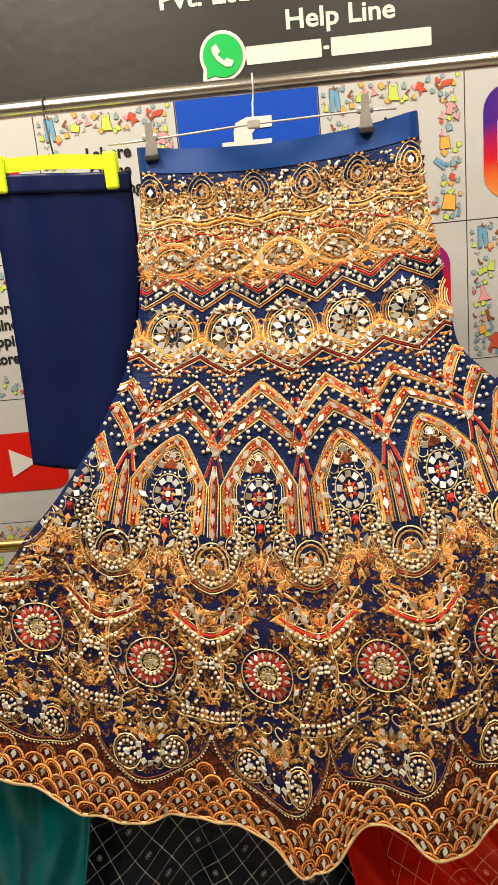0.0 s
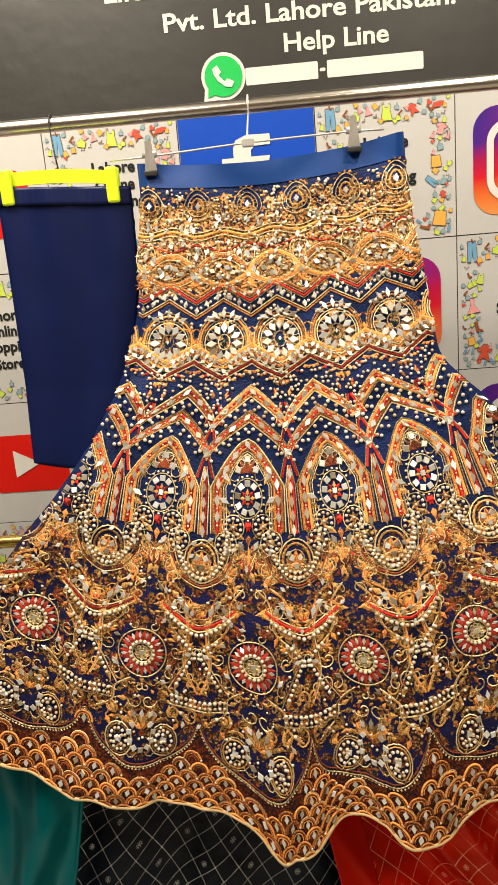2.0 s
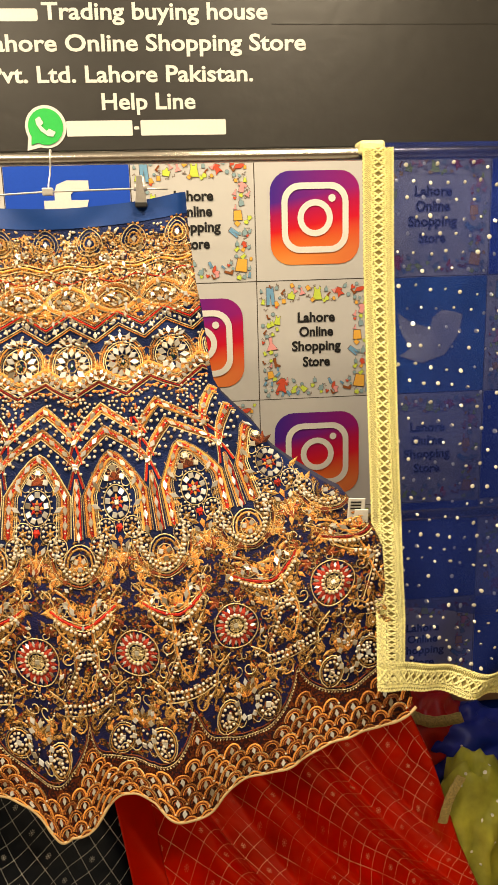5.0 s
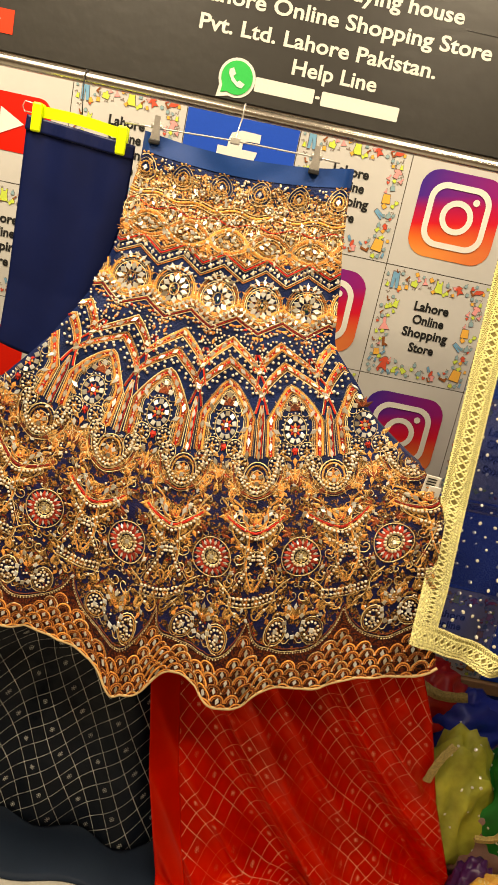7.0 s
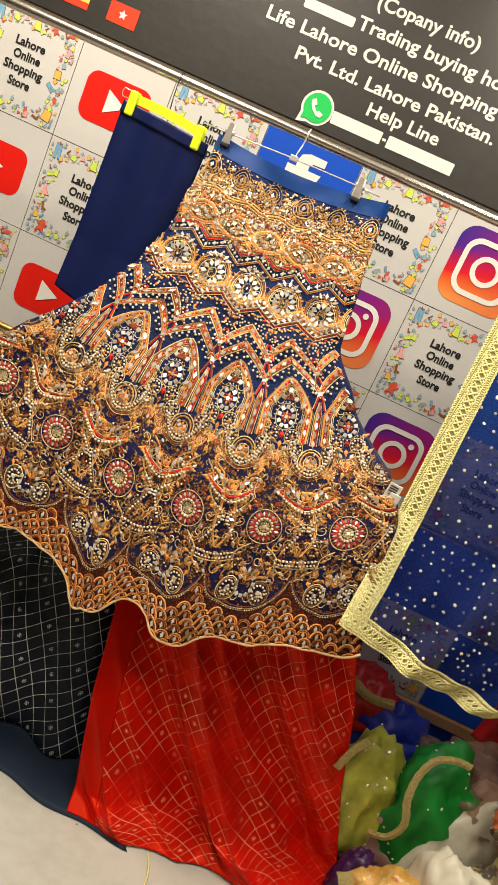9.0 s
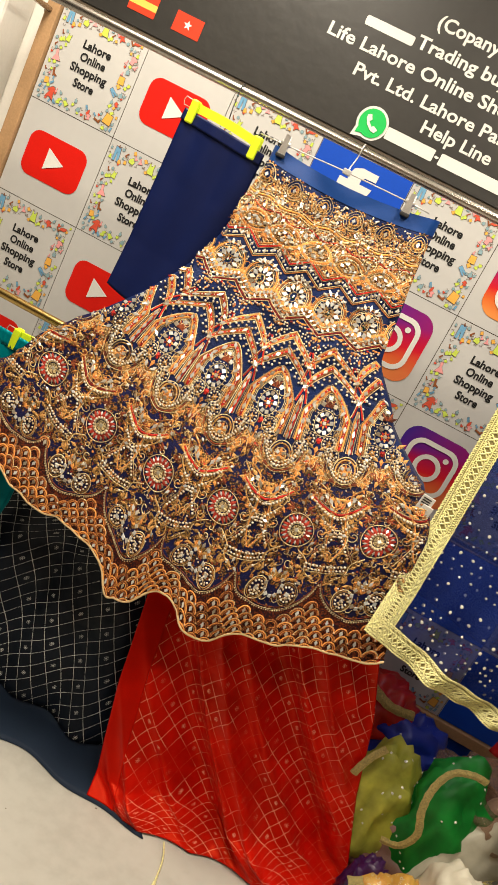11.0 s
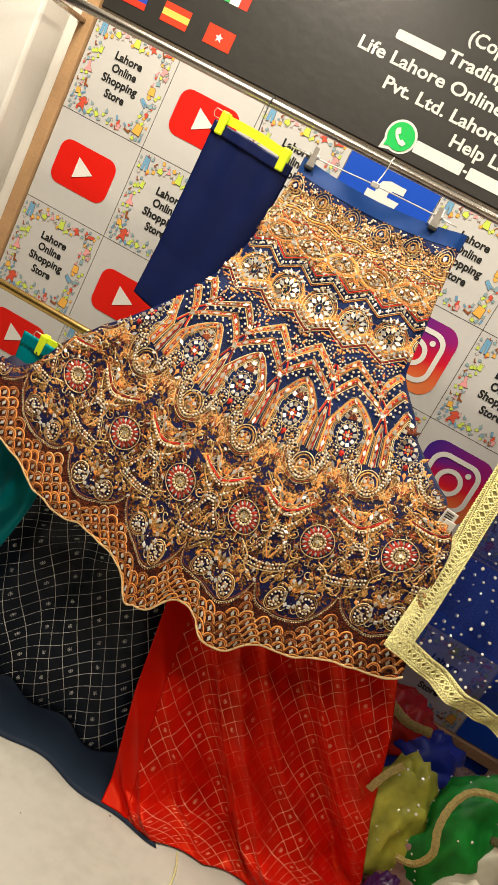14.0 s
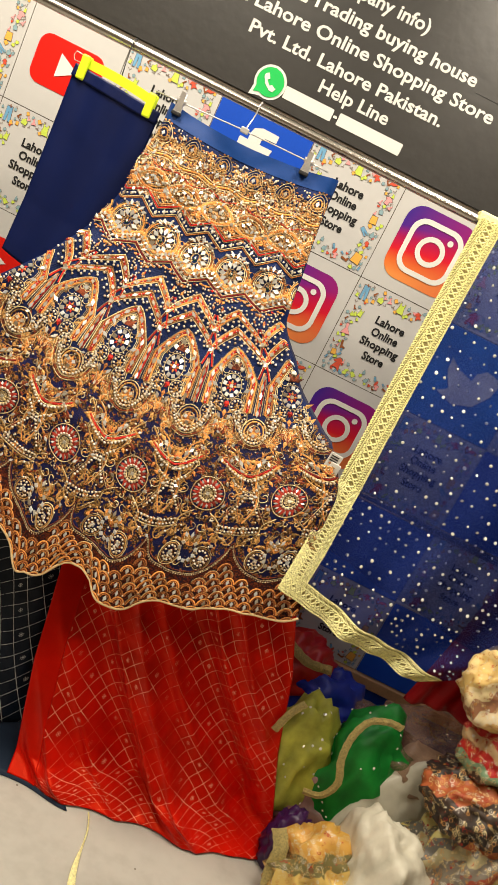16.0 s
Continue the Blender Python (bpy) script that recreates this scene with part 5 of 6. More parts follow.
dark_crimson = Mat("dark_crimson_silk", (.27, .004, .006), .4, vary=.25, scale=12, spec=.2).m
pink_silk = Mat("magenta_silk", (.5, .02, .14), .45, vary=.2, scale=9).m

trousers = cloth("folded_trousers", [(-.392, 1.296, 1.668), (-.388, 1.285, 1.5), (-.384, 1.27, 1.33), (-.385, 1.25, 1.195)], [(-.165, 1.296, 1.652), (-.165, 1.29, 1.5), (-.2, 1.275, 1.32), (-.25, 1.255, 1.185)], navy_satin, 40, 60,
                 lambda u, f: .006 * math.sin(u * 7 + 2 * f) * (.3 + f) + .004 * math.sin(u * 15 + 1.5) * (1 - f) + .010 * math.sin(math.pi * u), .012, "plain navy satin trousers folded over a neon hanger", "trousers", .012)
kid(cloth("waistband", [(-.393, 1.2885, 1.669), (-.394, 1.2855, 1.640)], [(-.164, 1.2885, 1.653), (-.165, 1.2865, 1.624)], navy_satin, 60, 6, lambda u, f: .0003 * math.sin(u * 120) + .004 * math.sin(u * 15 + 1.5) + .010 * math.sin(math.pi * u) + .002 * math.sin(u * 7), .003), trousers)

# teal trousers and their hanger on the lower rail
neon_hanger(-.535, -.38, .968, .962, 1.205, -.45)
tealp = cloth("teal_trousers", [(-.60, 1.205, .965), (-.565, 1.17, .75), (-.565, 1.12, .5), (-.60, 1.11, .22), (-.63, 1.12, .03)], [(-.37, 1.205, .96), (-.36, 1.16, .75), (-.35, 1.085, .58), (-.42, 1.085, .25), (-.45, 1.1, .03)], teal_satin, 50, 70,
              lambda u, f: .055 * f * math.sin(u * 7 + 1.0 + 5 * f) + .022 * f * math.sin(u * 13 + 11 * f) + .010 * f * math.sin(u * 21 - 17 * f) + .004, .004, "shiny teal satin trousers on a clip hanger", "trousers")
kid(cloth("waistband", [(-.598, 1.2, .968), (-.594, 1.195, .93)], [(-.37, 1.2, .963), (-.369, 1.193, .925)], teal_satin, 50, 4, lambda u, f: .0012 * math.sin(u * 110) + .004, .003), tealp)


def skirt_folds(n, a, ph):
    return lambda u, f: a * (.25 + .75 * f) * (math.sin(u * n + ph + .6 * math.sin(3 * f)) + .45 * math.sin(u * n * 2.3 + 2 * ph + f)) + .012 * f * math.sin(u * 31 + 4 * f)


black_skirt = tagged(empty("black_skirt", (-.4, 1.25, 1.0)), "black flared skirt woven with a silver grid, hanging to the floor", "skirt")
bf = skirt_folds(15, .022, .4)
kid(cloth("skirt_panel", [(-.40, 1.27, .985), (-.58, 1.24, .75), (-.82, 1.2, .45), (-.93, 1.10, .035)], [(.0, 1.3, .985), (.03, 1.29, .75), (.09, 1.27, .45), (.18, 1.16, .035)], black_net, 110, 60, bf), black_skirt)
kid(cloth("hem_lining", [(-.9, 1.24, .09), (-.94, 1.15, .025), (-.97, 1.05, .004)], [(.16, 1.27, .09), (.25, 1.15, .025), (.385, .985, .003)], navy_plain, 110, 16, lambda u, f: .012 * math.sin(u * 15 + .4) + .01 * math.sin(u * 33) * f), black_skirt)

red_skirt = tagged(empty("red_skirt", (.4, 1.25, 1.0)), "red silk skirt woven with a gold grid, trailing on the floor", "skirt")
RED_L = [(.11, 1.26, .985), (.08, 1.245, .74), (.078, 1.215, .5), (.128, 1.13, .26), (.19, 1.05, .05), (.20, 1.0, .006)]
RED_R = [(.60, 1.26, .985), (.67, 1.24, .74), (.78, 1.21, .49), (.842, 1.2, .28), (.915, 1.17, .1), (1.0, 1.125, .006)]


def red_drape(u, f):
    """Deep folds that sweep down and across, with finer creases between them."""
    w = u + .08 * math.sin(5 * f + 1) * f
    big = .15 * (1 - abs(math.sin(6.6 * w - 3.4 * f + 2.2)) ** .85)
    mid = .055 * (1 - abs(math.sin(13.0 * w - 8.5 * f + .6)) ** .8) + .009 * math.sin(29 * w - 15 * f)
    fine = .0045 * math.sin(47 * w - 30 * f + 2 * math.sin(9 * u)) + .005 * math.sin(24 * f + 6 * math.sin(7 * u))
    d = (.2 + .8 * f) * (big + mid + fine * (.3 + f)) - .05
    return d * min(1, u * 4 + .12) * min(1, (1 - u) * 6 + .2) * (1 if f < .85 else (1 - f) / .15 * .75 + .25) + .036 * math.sin(math.pi * u) * f ** 6


kid(cloth("skirt_panel", RED_L, RED_R, red_silk, 130, 110, red_drape), red_skirt)
EDGE = .1
kid(cloth("side_border", RED_L, [tuple(Vector(a).lerp(Vector(b), EDGE)) for a, b in zip(RED_L, RED_R)], plain_red, 14, 110, lambda u, f: red_drape(u * EDGE, f) + .003), red_skirt)
for hx in (-.3, .36):
    h = tagged(empty("wire_hanger", (hx, RAIL_Y, LOW_Z)), "steel wire hanger hooked over the lower rail", "hanger")
    bm = bmesh.new()
    tube(bm, [(hx, RAIL_Y + R * math.cos(radians(a)), LOW_Z + R * math.sin(radians(a))) for a in range(-30, 181, 15)] + [(hx, RAIL_Y - R, LOW_Z - .01), (hx, 1.285, .99)], .0016, 6)
    kid(mesh_ob("hook", bm, clip_steel, None, "", True), h)
    bm = bmesh.new()
    tube(bm, [(hx - .24, 1.284, .984), (hx, 1.285, .99), (hx + .24, 1.284, .984)], .0018, 6)
    kid(mesh_ob("bar", bm, clip_steel, None, "", True), h)

tag_ob = tagged(empty("price_tag", (.577, 1.085, 1.113)), "small white folded paper tag at the skirt's edge", "tag")
bm = bmesh.new()
box(bm, (-.016, -.003, -.026), (.016, .0, .026), .001)
mesh_ob("card", bm, white_plastic, tag_ob)
bm = bmesh.new()
box(bm, (-.004, -.008, -.018), (.022, -.004, .006), .001)
mesh_ob("flap", bm, white_plastic, tag_ob)
for i in range(3):
    bm = bmesh.new()
    box(bm, (-.012, -.0042, .018 - .006 * i), (.008, -.0032, .0205 - .006 * i), 0)
    mesh_ob("print_bar", bm, ink_black, tag_ob)
tag_ob.rotation_euler = (0, .08, .1)

# ---- sheer dupatta over the upper rail ----
nm = Mat("navy_net", (.006, .01, .07), .6, vary=0.0, spec=.1)
tr = nm.node("ShaderNodeBsdfTransparent")
tr.inputs[0].default_value = (.74, .78, .96, 1)
mx = nm.node("ShaderNodeMixShader")
nn = nm.noise(12, 3)
nm.link(nm.math("MULTIPLY_ADD", nn, .4, .34), mx.inputs[0])
nm.link(tr.outputs[0], mx.inputs[1])
nm.link(nm.b.outputs[0], mx.inputs[2])
nm.link(mx.outputs[0], nm.nt.nodes["Material Output"].inputs["Surface"])
nm.link(nm.ramp(nm.noise(5, 4), [(.3, (.006, .013, .085)), (.7, (.016, .034, .18))]), nm.b.inputs["Base Color"])
net = nm.m
lace_mat = Mat("pale_gold_lace", (.93, .88, .42), .36, .1, vary=.35, scale=160, fine=900, bump=.7, dist=.002).m
lace_net = Mat("dull_gold_net", (.38, .31, .1), .6, .1, vary=.4, scale=200, fine=900, bump=.6, dist=.002).m
sequin = Mat("gold_sequin", (.95, .93, .78), .22, .25, vary=.1).m

dupatta = tagged(empty("net_dupatta", (1.0, RAIL_Y, RAIL_Z)), "sheer navy net dupatta with gold lace border and sequins", "dupatta")
DL = [(.642, 1.314, 1.776), (.634, 1.27, 1.56), (.625, 1.20, 1.32), (.615, 1.12, 1.08), (.600, 1.022, .935), (.583, .945, .832)]
DR = [(1.52, 1.314, 1.776), (1.5, 1.29, 1.5), (1.46, 1.26, 1.2), (1.40, 1.235, .95), (1.26, 1.215, .76), (1.06, 1.18, .665)]


def dfold(u, f):
    return (.014 * math.sin(u * 13 + 1 + f) + .008 * math.sin(u * 29 + 2 * f)) * (.35 + .65 * f) * min(1, u * 5)


def dsurf(u, f, off=0.0):
    t = f * 5
    i = min(int(t), 4)
    p = Vector(DL[i]).lerp(Vector(DL[i + 1]), t - i).lerp(Vector(DR[i]).lerp(Vector(DR[i + 1]), t - i), u)
    p.y -= dfold(u, f) + off
    p.z -= .012 * math.sin(math.pi * u) * f
    return p


kid(cloth("front_fall", DL, DR, net, 90, 80, dfold, 0, sag=.012), dupatta)
DL2 = [(p[0] + .008, p[1] + .03, p[2]) for i, p in enumerate(DL[:5])]
DR2 = [(p[0] + .02, p[1] + .045, p[2]) for p in DR[:5]]
kid(cloth("back_fall", DL2, DR2, net, 60, 50, lambda u, f: .01 * math.sin(u * 17 + 2) * f, 0), dupatta)
over = [(RAIL_Y - .0215 * math.cos(radians(a)), RAIL_Z + .008 + .012 * math.sin(radians(a))) for a in range(0, 181, 20)]
kid(raw("rail_fold", [(x, y, z) for x in [.645 + .875 * i / 30 for i in range(31)] for y, z in over], [(i * 10 + j, i * 10 + j + 1, i * 10 + j + 11, i * 10 + j + 10) for i in range(30) for j in range(9)], net, None, "", True), dupatta)

# lace: an openwork braid of loops along the side and foot
LW = .060


def lace_path(frame_at, length, name, flip=1):
    V, F = [], []

    def strip(pts, w, h, base):
        P = [frame_at(s, q, base) for s, q in pts]
        i0 = len(V)
        for i, p in enumerate(P):
            t = P[min(i + 1, len(P) - 1)] - P[max(i - 1, 0)]
            sd = Vector((t.z, 0, -t.x))
            sd = (sd.normalized() if sd.length > 1e-8 else Vector((1, 0, 0))) * w / 2
            V.extend([p - sd, p + Vector((0, -h, 0)), p + sd])
        for i in range(len(P) - 1):
            for j in range(2):
                a = i0 + 3 * i + j
                F.append((a, a + 1, a + 4, a + 3))

    n = int(length / .016)
    for i in range(n):
        s0 = i * .016
        # crossed petals in the middle and looped threads to both edges
        for q in (-1, 1):
            strip([(s0 + .001, .5 - q * .17), (s0 + .006, .5 - q * .03), (s0 + .010, .5 + q * .03), (s0 + .015, .5 + q * .17)], .0042, .0026, .001)
            strip([(s0 + .008, .5), (s0 + .008 + q * .003, .5 + .09), (s0 + .008, .5 + .2)], .0026, .0022, .001)
            strip([(s0 + .008, .5), (s0 + .008 + q * .003, .5 - .09), (s0 + .008, .5 - .2)], .0026, .0022, .001)
        for sg in (-1, 1):
            for d in (.002, .006, .010, .014):
                strip([(s0 + d, .5 + sg * .18), (s0 + d + .003, .5 + sg * .28), (s0 + d - .002, .5 + sg * .38), (s0 + d + .002, .5 + sg * .5)], .0024, .0018, .0008)
            strip([(s0 + .016 * j / 4, .5 + sg * (.22 + .03 * math.sin(j * 1.57))) for j in range(5)], .0032, .0024, .001)
            strip([(s0 + .016 * j / 8, .5 + sg * (.47 + .035 * math.cos(j * 1.57))) for j in range(9)], .003, .0022, .001)
    o = raw(name, [tuple(v) for v in V], F, lace_mat)
    o["kind"] = "stuff"
    o["label"] = "pale gold openwork lace border"
    return o


SIDE_L = 1.05
kid(lace_path(lambda s, q, b: dsurf((q * LW) / (.87 - .4 * (s / SIDE_L) ** 3), min(s / SIDE_L, 1), b + .002), SIDE_L, "side_lace"), dupatta)
FOOT_L = .52
kid(lace_path(lambda s, q, b: dsurf(min(s / FOOT_L, 1), 1 - (1 - q) * .078 * (1 - .2 * min(s / FOOT_L, 1)), b + .003), FOOT_L, "foot_lace"), dupatta)


bm = bmesh.new()
box(bm, (.636, RAIL_Y - .0235, RAIL_Z - .004), (.688, RAIL_Y + .0235, RAIL_Z + .0225), .006)
kid(mesh_ob("lace_over_rail", bm, lace_mat), dupatta)
for nm2, q0, q1 in (("side_lace_ground", 0, 1),):
    vs, fs = [], []
    for j in range(81):
        for q in range(5):
            vs.append(tuple(dsurf((q / 4 * LW) / (.87 - .4 * (j / 80) ** 3), j / 80, .0012)))
    fs = [(j * 5 + q, j * 5 + q + 1, j * 5 + q + 6, j * 5 + q + 5) for j in range(80) for q in range(4)]
    kid(raw(nm2, vs, fs, lace_net, None, "", True), dupatta)
vs = [tuple(dsurf(j / 60, 1 - (1 - q / 4) * .078 * (1 - .2 * j / 60), .0012)) for j in range(61) for q in range(5)]
kid(raw("foot_lace_ground", vs, [(j * 5 + q, j * 5 + q + 1, j * 5 + q + 6, j * 5 + q + 5) for j in range(60) for q in range(4)], lace_net, None, "", True), dupatta)

V, F = [], []
rq = random.Random(3)
for a in range(26):
    for b2 in range(34):
        u, f = (a + (.5 if b2 % 2 else 0) + rq.uniform(-.15, .15)) / 26 + .08, (b2 + rq.uniform(-.15, .15)) / 34
        if u > .99 or not .02 < f < .93 or (f > .7 and rq.random() < .35):
            continue
        c = dsurf(u, f, .0015 if rq.random() < .65 else -.0015)
        tx, tz = rq.uniform(-.5, .5), rq.uniform(-.5, .5)
        r = rq.uniform(.0028, .0048)
        i0 = len(V)
        for j in range(7):
            an = 6.283 * j / 7
            dx, dz = r * math.cos(an), r * math.sin(an)
            V.append((c.x + dx, c.y + tx * dx + tz * dz, c.z + dz))
        V.append((c.x, c.y - .0012, c.z))
        F += [(i0 + j, i0 + (j + 1) % 7, i0 + 7) for j in range(7)]
o = raw("sequin_work", V, F, sequin)
o["kind"] = "stuff"
kid(o, dupatta)

# ---- crumpled clothes on the floor ----


def crumple(name, c, rad, seed, mat, label, category, amp=.25, freq=2.2, sub=4, smooth=True, ridge=1.0, group="", octaves=4, planes=0):
    """A heap of crushed cloth: folded, ridged, flattened where it rests."""
    bm = bmesh.new()
    bmesh.ops.create_icosphere(bm, subdivisions=sub, radius=1)
    off = Vector((seed * 3.7, seed * 1.3, seed * 5.1))
    rc = random.Random(seed)
    cuts = [(Vector((rc.gauss(0, 1), rc.gauss(0, 1), rc.gauss(0, 1))).normalized(), rc.uniform(.62, 1.2)) for _ in range(planes)]
    for v in bm.verts:
        d = v.co.normalized()
        n = 0.0
        fr, am = freq, 1.0
        for _ in range(octaves):
            n += am * (1 - 2 * abs(noise.noise(d * fr + off)) if ridge else noise.noise(d * fr + off))
            fr, am = fr * 2.1, am * .5
        r = 1 + amp * (n - .6)
        if cuts:
            # flat crushed faces that meet in sharp creases, some of them dented inwards
            near = sorted(h / max(d.dot(q), .05) for q, h in cuts)
            r = (near[0] * .82 + near[1] * .18) * (1 + amp * (n - .6))
        p = Vector((d.x * rad[0], d.y * rad[1], d.z * rad[2])) * r
        p.z = max(p.z, -rad[2] * .8)
        v.co = p
    ob = mesh_ob(name, bm, mat, None, "", smooth)
    ob.location = (c[0], c[1], c[2] + rad[2] * .8)
    return tagged(ob, label, category, group)


def gauze(name, colour, alpha, rough=.5):
    m = Mat(name, colour, rough, vary=0.0)
    t = m.node("ShaderNodeBsdfTransparent")
    t.inputs[0].default_value = (*[min(1, .4 + c) for c in colour], 1)
    x = m.node("ShaderNodeMixShader")
    x.inputs[0].default_value = alpha
    m.link(t.outputs[0], x.inputs[1])
    m.link(m.b.outputs[0], x.inputs[2])
    m.link(x.outputs[0], m.nt.nodes["Material Output"].inputs["Surface"])
    n = m.noise(14, 4)
    m.link(m.ramp(n, [(.3, tuple(c * .6 for c in colour)), (.7, tuple(min(1, c * 1.35) for c in colour))]), m.b.inputs["Base Color"])
    m.bump(n, .3, .004)
    return m.m


def emb(name, colours, scale=60, turn=.5):
    """Worked cloth: slanted bands with a small motif in each, and metal beads."""
    m = Mat(name, colours[0], .45, 0, vary=0.0)
    mp = m.node("ShaderNodeMapping")
    m.link(m.tc.outputs["Object"], mp.inputs["Vector"])
    mp.inputs["Rotation"].default_value = (.3, turn, .4)
    sp = m.node("ShaderNodeSeparateXYZ")
    m.link(mp.outputs[0], sp.inputs[0])
    z = m.math("ADD", m.math("MULTIPLY", sp.outputs[2], 7.0), m.math("MULTIPLY", m.noise(9, 2), .35))
    zig = m.math("MULTIPLY", m.math("PINGPONG", m.math("MULTIPLY", sp.outputs[0], 34), 1), .09)
    fz = m.math("FRACT", m.math("ADD", z, zig), 0)
    n = len(colours)
    base = m.ramp(fz, [(i / n, c) for i, c in enumerate(colours)], True)
    v = m.node("ShaderNodeTexVoronoi")
    v.inputs["Scale"].default_value = scale
    m.link(m.tc.outputs["Object"], v.inputs["Vector"])
    s = m.node("ShaderNodeSeparateColor")
    m.link(v.outputs["Color"], s.inputs[0])
    rings = m.math("GREATER_THAN", m.math("SINE", m.math("MULTIPLY", v.outputs["Distance"], 17), 0), .35)
    motif = m.math("MULTIPLY", rings, m.math("GREATER_THAN", s.outputs[0], .45))
    col = m.mix(motif, base, m.ramp(s.outputs[1], [(0, (.75, .6, .3)), (.4, (.62, .3, .08)), (.7, (.75, .7, .58)), (.88, (.4, .03, .02))], True))
    m.link(col, m.b.inputs["Base Color"])
    m.link(m.math("MULTIPLY", motif, .45), m.b.inputs["Metallic"])
    m.bump(m.math("ADD", motif, m.math("MULTIPLY", m.noise(400, 2), .6)), .7, .002)
    return m.m


plastic = gauze("clear_plastic_bag", (.42, .27, .19), .34, .1)
tissue = Mat("white_tissue_paper", (.6, .57, .46), .5, vary=.08, scale=12, fine=60, bump=.2, dist=.003).m
lime = gauze("lime_gauze", (.52, .52, .07), .8)
green = gauze("green_gauze", (.006, .25, .03), .9)
royal = Mat("royal_blue_silk", (.012, .03, .32), .4, vary=.25, scale=14).m
goldemb = emb("gold_embroidery", [(.6, .34, .06), (.72, .5, .14), (.2, .17, .06), (.66, .36, .07)], 95)
greyemb = emb("grey_gold_embroidery", [(.2, .17, .13), (.42, .36, .2), (.14, .13, .11), (.5, .44, .16), (.3, .06, .03)], 110, .9)
redemb = emb("red_embroidery", [(.5, .02, .015), (.6, .42, .22), (.5, .02, .02), (.05, .03, .02), (.2, .32, .18)], 100, 0.0)
blackemb = emb("black_embroidery", [(.03, .018, .012), (.05, .03, .02), (.4, .1, .03), (.03, .02, .015)], 85, .4)
cream_emb = emb("cream_embroidery", [(.8, .58, .24), (.75, .62, .4), (.35, .16, .08), (.82, .66, .36), (.7, .48, .16)], 120, 1.0)
purple = Mat("purple_silk", (.045, .006, .07), .4, vary=.2, scale=14).m
maroon = Mat("maroon_brown_wrap", (.2, .1, .08), .35, vary=.3, scale=8).m

BG = "crumpled clothes on the floor"
crumple("wrapped_garment", (1.15, 1.42, 0), (.34, .22, .17), 1, maroon, "brownish plastic-wrapped garment on the floor", "cloth", .3, 1.8, group=BG)
LIME = crumple("lime_gauze_cloth", (.90, 1.27, .02), (.092, .08, .215), 2, lime, "lime gauze crumpled cloth with scattered sequins", "cloth", .3, 1.5, octaves=3, group=BG)
GREEN = crumple("green_gauze_cloth", (1.085, 1.26, .05), (.118, .08, .235), 3, green, "bright green gauze crumpled cloth", "cloth", .32, 1.7, octaves=3, group=BG)
crumple("blue_silk_cloth", (.94, 1.42, .27), (.12, .09, .10), 4, royal, "royal blue silk crumpled cloth", "cloth", .28, 2.0, group=BG)
crumple("red_silk_cloth", (.83, 1.46, .30), (.10, .09, .11), 5, redsilk, "red crumpled cloth with gold trimming", "cloth", .3, 2.0, group=BG)
crumple("purple_silk_cloth", (.96, 1.12, .0), (.05, .045, .10), 6, purple, "dark purple silk crumpled cloth", "cloth", .3, 2.4, group=BG)
crumple("gold_embroidered_cloth", (1.035, 1.035, .0), (.10, .09, .125), 7, goldemb, "gold embroidered crumpled cloth", "cloth", .3, 2.2, group=BG)
crumple("tissue_paper", (1.17, 1.03, 0), (.115, .11, .205), 8, tissue, "crumpled sheet of white tissue paper", "paper", .10, 1.7, sub=5, octaves=3, planes=16, group=BG)
crumple("tissue_paper", (1.25, 1.27, .1), (.13, .1, .22), 9, tissue, "crumpled sheet of white tissue paper", "paper", .10, 1.7, sub=5, octaves=3, planes=14, group=BG)
crumple("plastic_bag", (1.22, 1.36, .20), (.20, .14, .17), 10, plastic, "clear crinkled plastic bag", "bag", .2, 2.4, sub=5, octaves=4, planes=40, group=BG)
crumple("embroidered_garment", (1.40, 1.08, .0), (.17, .15, .26), 12, greyemb, "grey and gold embroidered crumpled cloth", "cloth", .28, 1.6, sub=5, octaves=3, group=BG)
crumple("embroidered_garment", (1.33, 1.09, .40), (.13, .12, .085), 13, blackemb, "black embroidered crumpled cloth with metal beads", "cloth", .22, 1.6, sub=5, octaves=3, group=BG)
crumple("embroidered_garment", (1.36, 1.13, .53), (.12, .11, .09), 14, redemb, "red embroidered crumpled cloth with patterned bands", "cloth", .22, 1.5, sub=5, octaves=3, group=BG)
crumple("embroidered_garment", (1.27, 1.14, .67), (.115, .10, .11), 15, cream_emb, "cream and gold embroidered crumpled cloth", "cloth", .22, 1.5, sub=5, octaves=3, group=BG)
cloth("crimson_garment", [(1.16, 1.29, 1.0), (1.13, 1.28, .8), (1.10, 1.26, .68), (1.075, 1.25, .575)], [(1.45, 1.29, 1.0), (1.43, 1.28, .8), (1.41, 1.26, .68), (1.38, 1.25, .58)], dark_crimson, 40, 30, lambda u, f: .016 * math.sin(u * 9 + f) + .01 * math.sin(u * 23), .003, "crimson silk garment hanging from the lower rail", "garment")


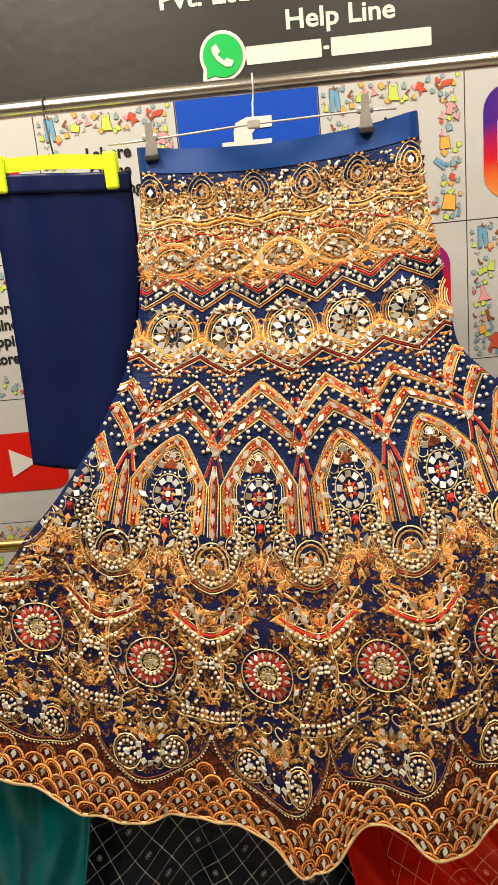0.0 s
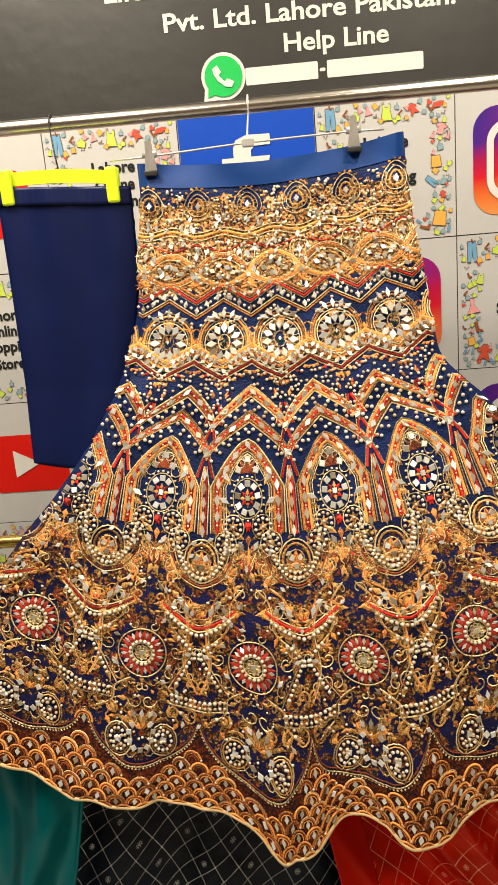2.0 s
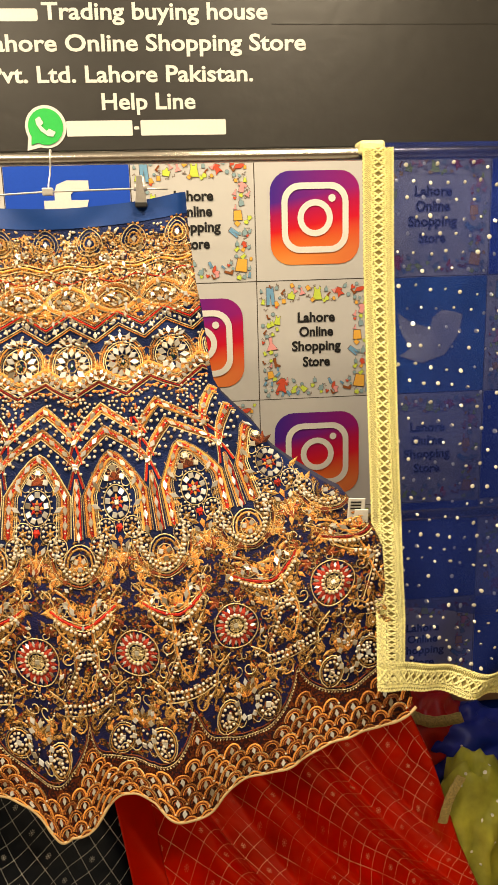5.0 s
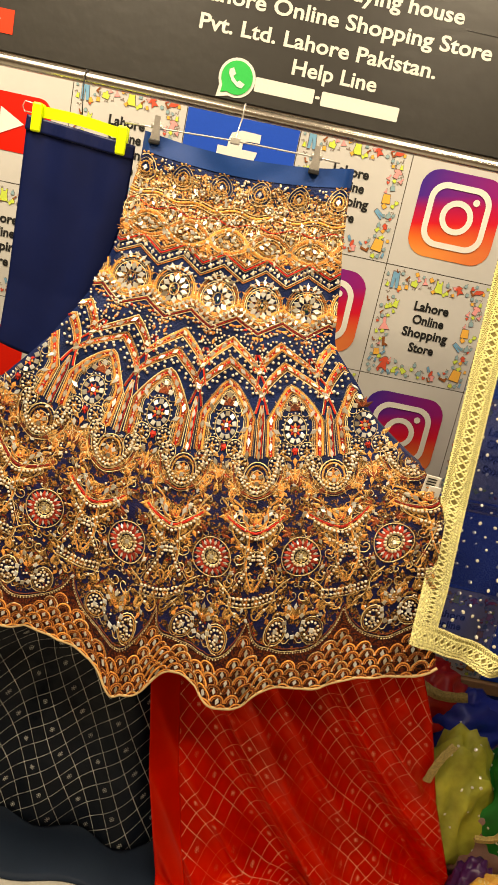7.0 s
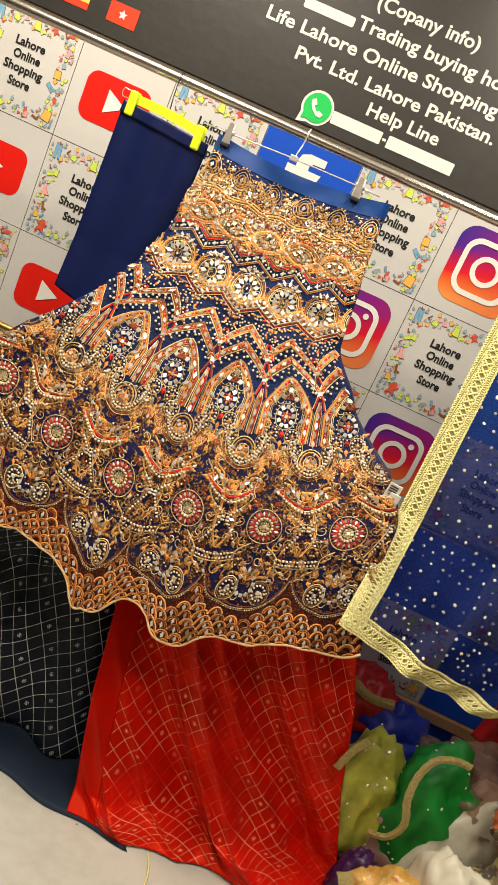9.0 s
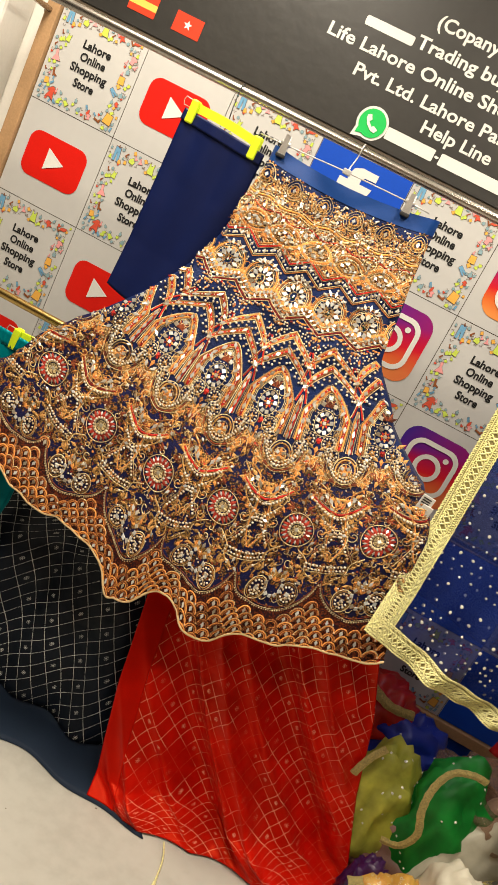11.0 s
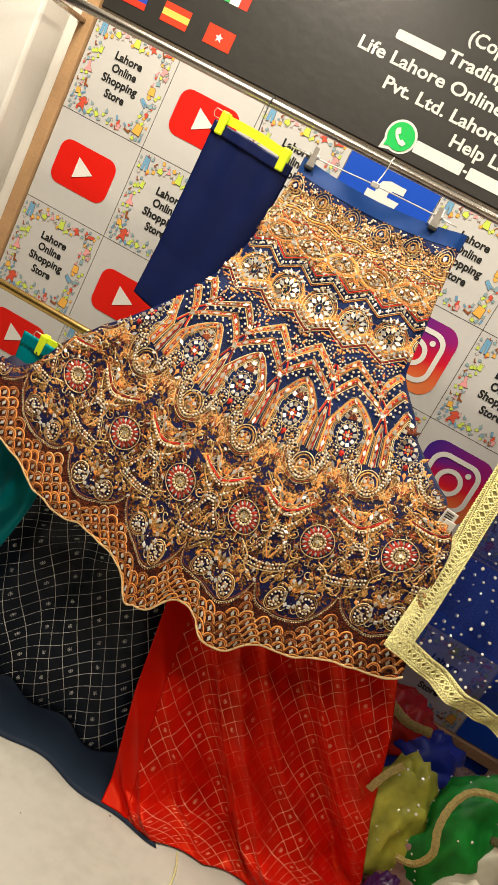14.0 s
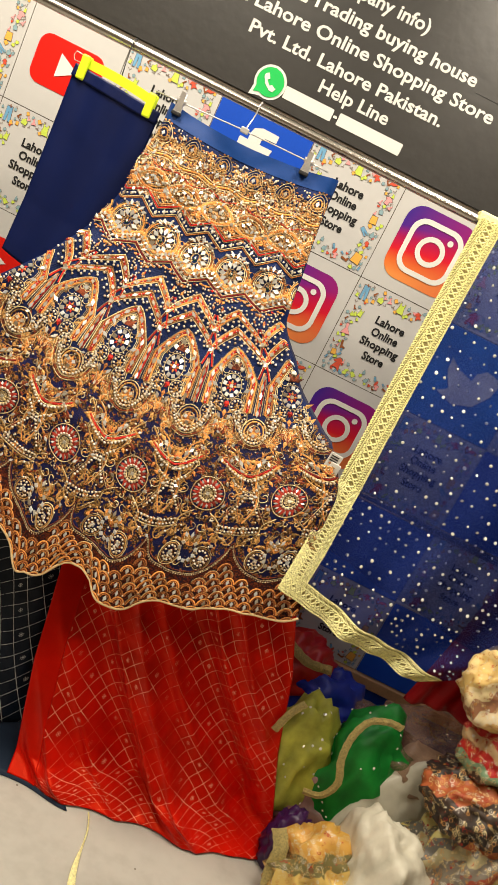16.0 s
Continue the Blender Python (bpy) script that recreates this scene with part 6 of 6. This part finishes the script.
def scatter(ob, count, seed, r0):
    """Small domed sequins stitched on a cloth's upper and outer side."""
    rs = random.Random(seed)
    V, F = [], []
    pool = [v for v in ob.data.vertices if v.normal.y < .1 and v.normal.z > -.4]
    for v in rs.sample(pool, count):
        nrm = v.normal.normalized()
        a = nrm.orthogonal().normalized()
        b = nrm.cross(a)
        r, i0 = r0 * rs.uniform(.7, 1.3), len(V)
        V.extend(tuple(v.co + nrm * .001 + (a * math.cos(t) + b * math.sin(t)) * r) for t in [6.283 * j / 7 for j in range(7)])
        V.append(tuple(v.co + nrm * .003))
        F.extend((i0 + j, i0 + (j + 1) % 7, i0 + 7) for j in range(7))
    o = raw("sequin_work", V, F, sequin, ob, "small pale gold sequins")
    o["kind"] = "stuff"


scatter(LIME, 46, 5, .0042)
scatter(GREEN, 40, 6, .0036)


trim_lace = Mat("worn_gold_lace", (.55, .45, .17), .45, .2, vary=.5, scale=220, fine=900, bump=.9, dist=.003).m


def trim(name, pts, w, label):
    V, F = [], []
    P = [Vector(p) for p in pts]
    n = len(P)
    fine = []
    for i in range(n - 1):
        for j in range(14):
            t = j / 14
            p0, p1, p2, p3 = P[max(i - 1, 0)], P[i], P[i + 1], P[min(i + 2, n - 1)]
            fine.append(.5 * ((2 * p1) + (p2 - p0) * t + (2 * p0 - 5 * p1 + 4 * p2 - p3) * t * t + (3 * p1 - p0 - 3 * p2 + p3) * t ** 3))
    for i, p in enumerate(fine):
        t = fine[min(i + 1, len(fine) - 1)] - fine[max(i - 1, 0)]
        sd = Vector((t.z, 0, -t.x)).normalized() * w / 2
        e = .05 * math.sin(i * 1.1)
        for q in range(5):
            g = (q - 2) / 2
            V.append(tuple(p + sd * g * (1 + (e if abs(g) == 1 else 0)) + Vector((0, -.003 * (1 - abs(g)), 0))))
    for i in range(len(fine) - 1):
        for q in range(4):
            a = i * 5 + q
            F.append((a, a + 1, a + 6, a + 5))
    ob = raw(name, V, F, trim_lace)
    md = ob.modifiers.new("thickness", "SOLIDIFY")
    md.thickness = .002
    return tagged(ob, label, "trim", "gold lace trims")


trim("lace_trim", [(1.09, 1.16, .53), (1.045, 1.15, .535), (1.0, 1.15, .51), (.98, 1.145, .45), (.985, 1.14, .38), (1.01, 1.14, .31), (.99, 1.145, .25), (.94, 1.15, .235)], .021, "gold lace trim curling over the green gauze")
trim("lace_trim", [(.80, 1.19, .34), (.815, 1.185, .41), (.84, 1.185, .46)], .022, "gold lace trim along the lime gauze")
trim("lace_trim", [(.76, 1.38, .5), (.83, 1.36, .48), (.90, 1.34, .5)], .03, "gold lace trim on the red silk")
trim("lace_trim", [(.90, 1.03, .19), (.925, 1.01, .15), (.93, 1.0, .09), (.945, .99, .03)], .04, "gold lace trim hanging beside the purple silk")
scarf = cloth("magenta_scarf", [(-1.5, 1.66, 2.2), (-1.48, 1.66, 1.6), (-1.46, 1.65, 1.0)], [(-1.33, 1.66, 2.2), (-1.335, 1.66, 1.6), (-1.34, 1.65, 1.0)], pink_silk, 16, 12, lambda u, f: .01 * math.sin(u * 9), .003, "magenta silk scarf hanging in the dim opening", "scarf")
# a curled end of gold ribbon on the floor
rb = []
for i in range(13):
    t = i / 12
    cx, cy, cz = .438 + .034 * t + .006 * math.sin(6 * t), 1.0 - .24 * t, .002 + .006 * abs(math.sin(7 * t))
    w = .0012 + .018 * max(0, t - .45)
    rb += [(cx - w, cy, cz), (cx, cy, cz + .002), (cx + w, cy, cz)]
ribbon = raw("ribbon_scrap", rb, [(i * 3 + j, i * 3 + j + 1, i * 3 + j + 4, i * 3 + j + 3) for i in range(12) for j in range(2)], lace_mat)
md = ribbon.modifiers.new("thickness", "SOLIDIFY")
md.thickness = .0012
tagged(ribbon, "frayed scrap of gold ribbon lying on the floor", "ribbon")
# hairline crack, specks and a dark smudge on the floor
crack_mat = ink("dirt_mark", (.18, .15, .11), .8)
for x, y, r in ((-.02, .78, .003), (.24, .98, .003), (.05, .83, .002), (.6, .9, .0025), (-.3, .9, .002)):
    bm = bmesh.new()
    bmesh.ops.create_circle(bm, cap_ends=True, radius=r, segments=7, matrix=Matrix.Translation((x, y, .0012)))
    tagged(mesh_ob("floor_speck", bm, crack_mat), "small dark speck of dirt on the floor", "dirt", "floor specks")
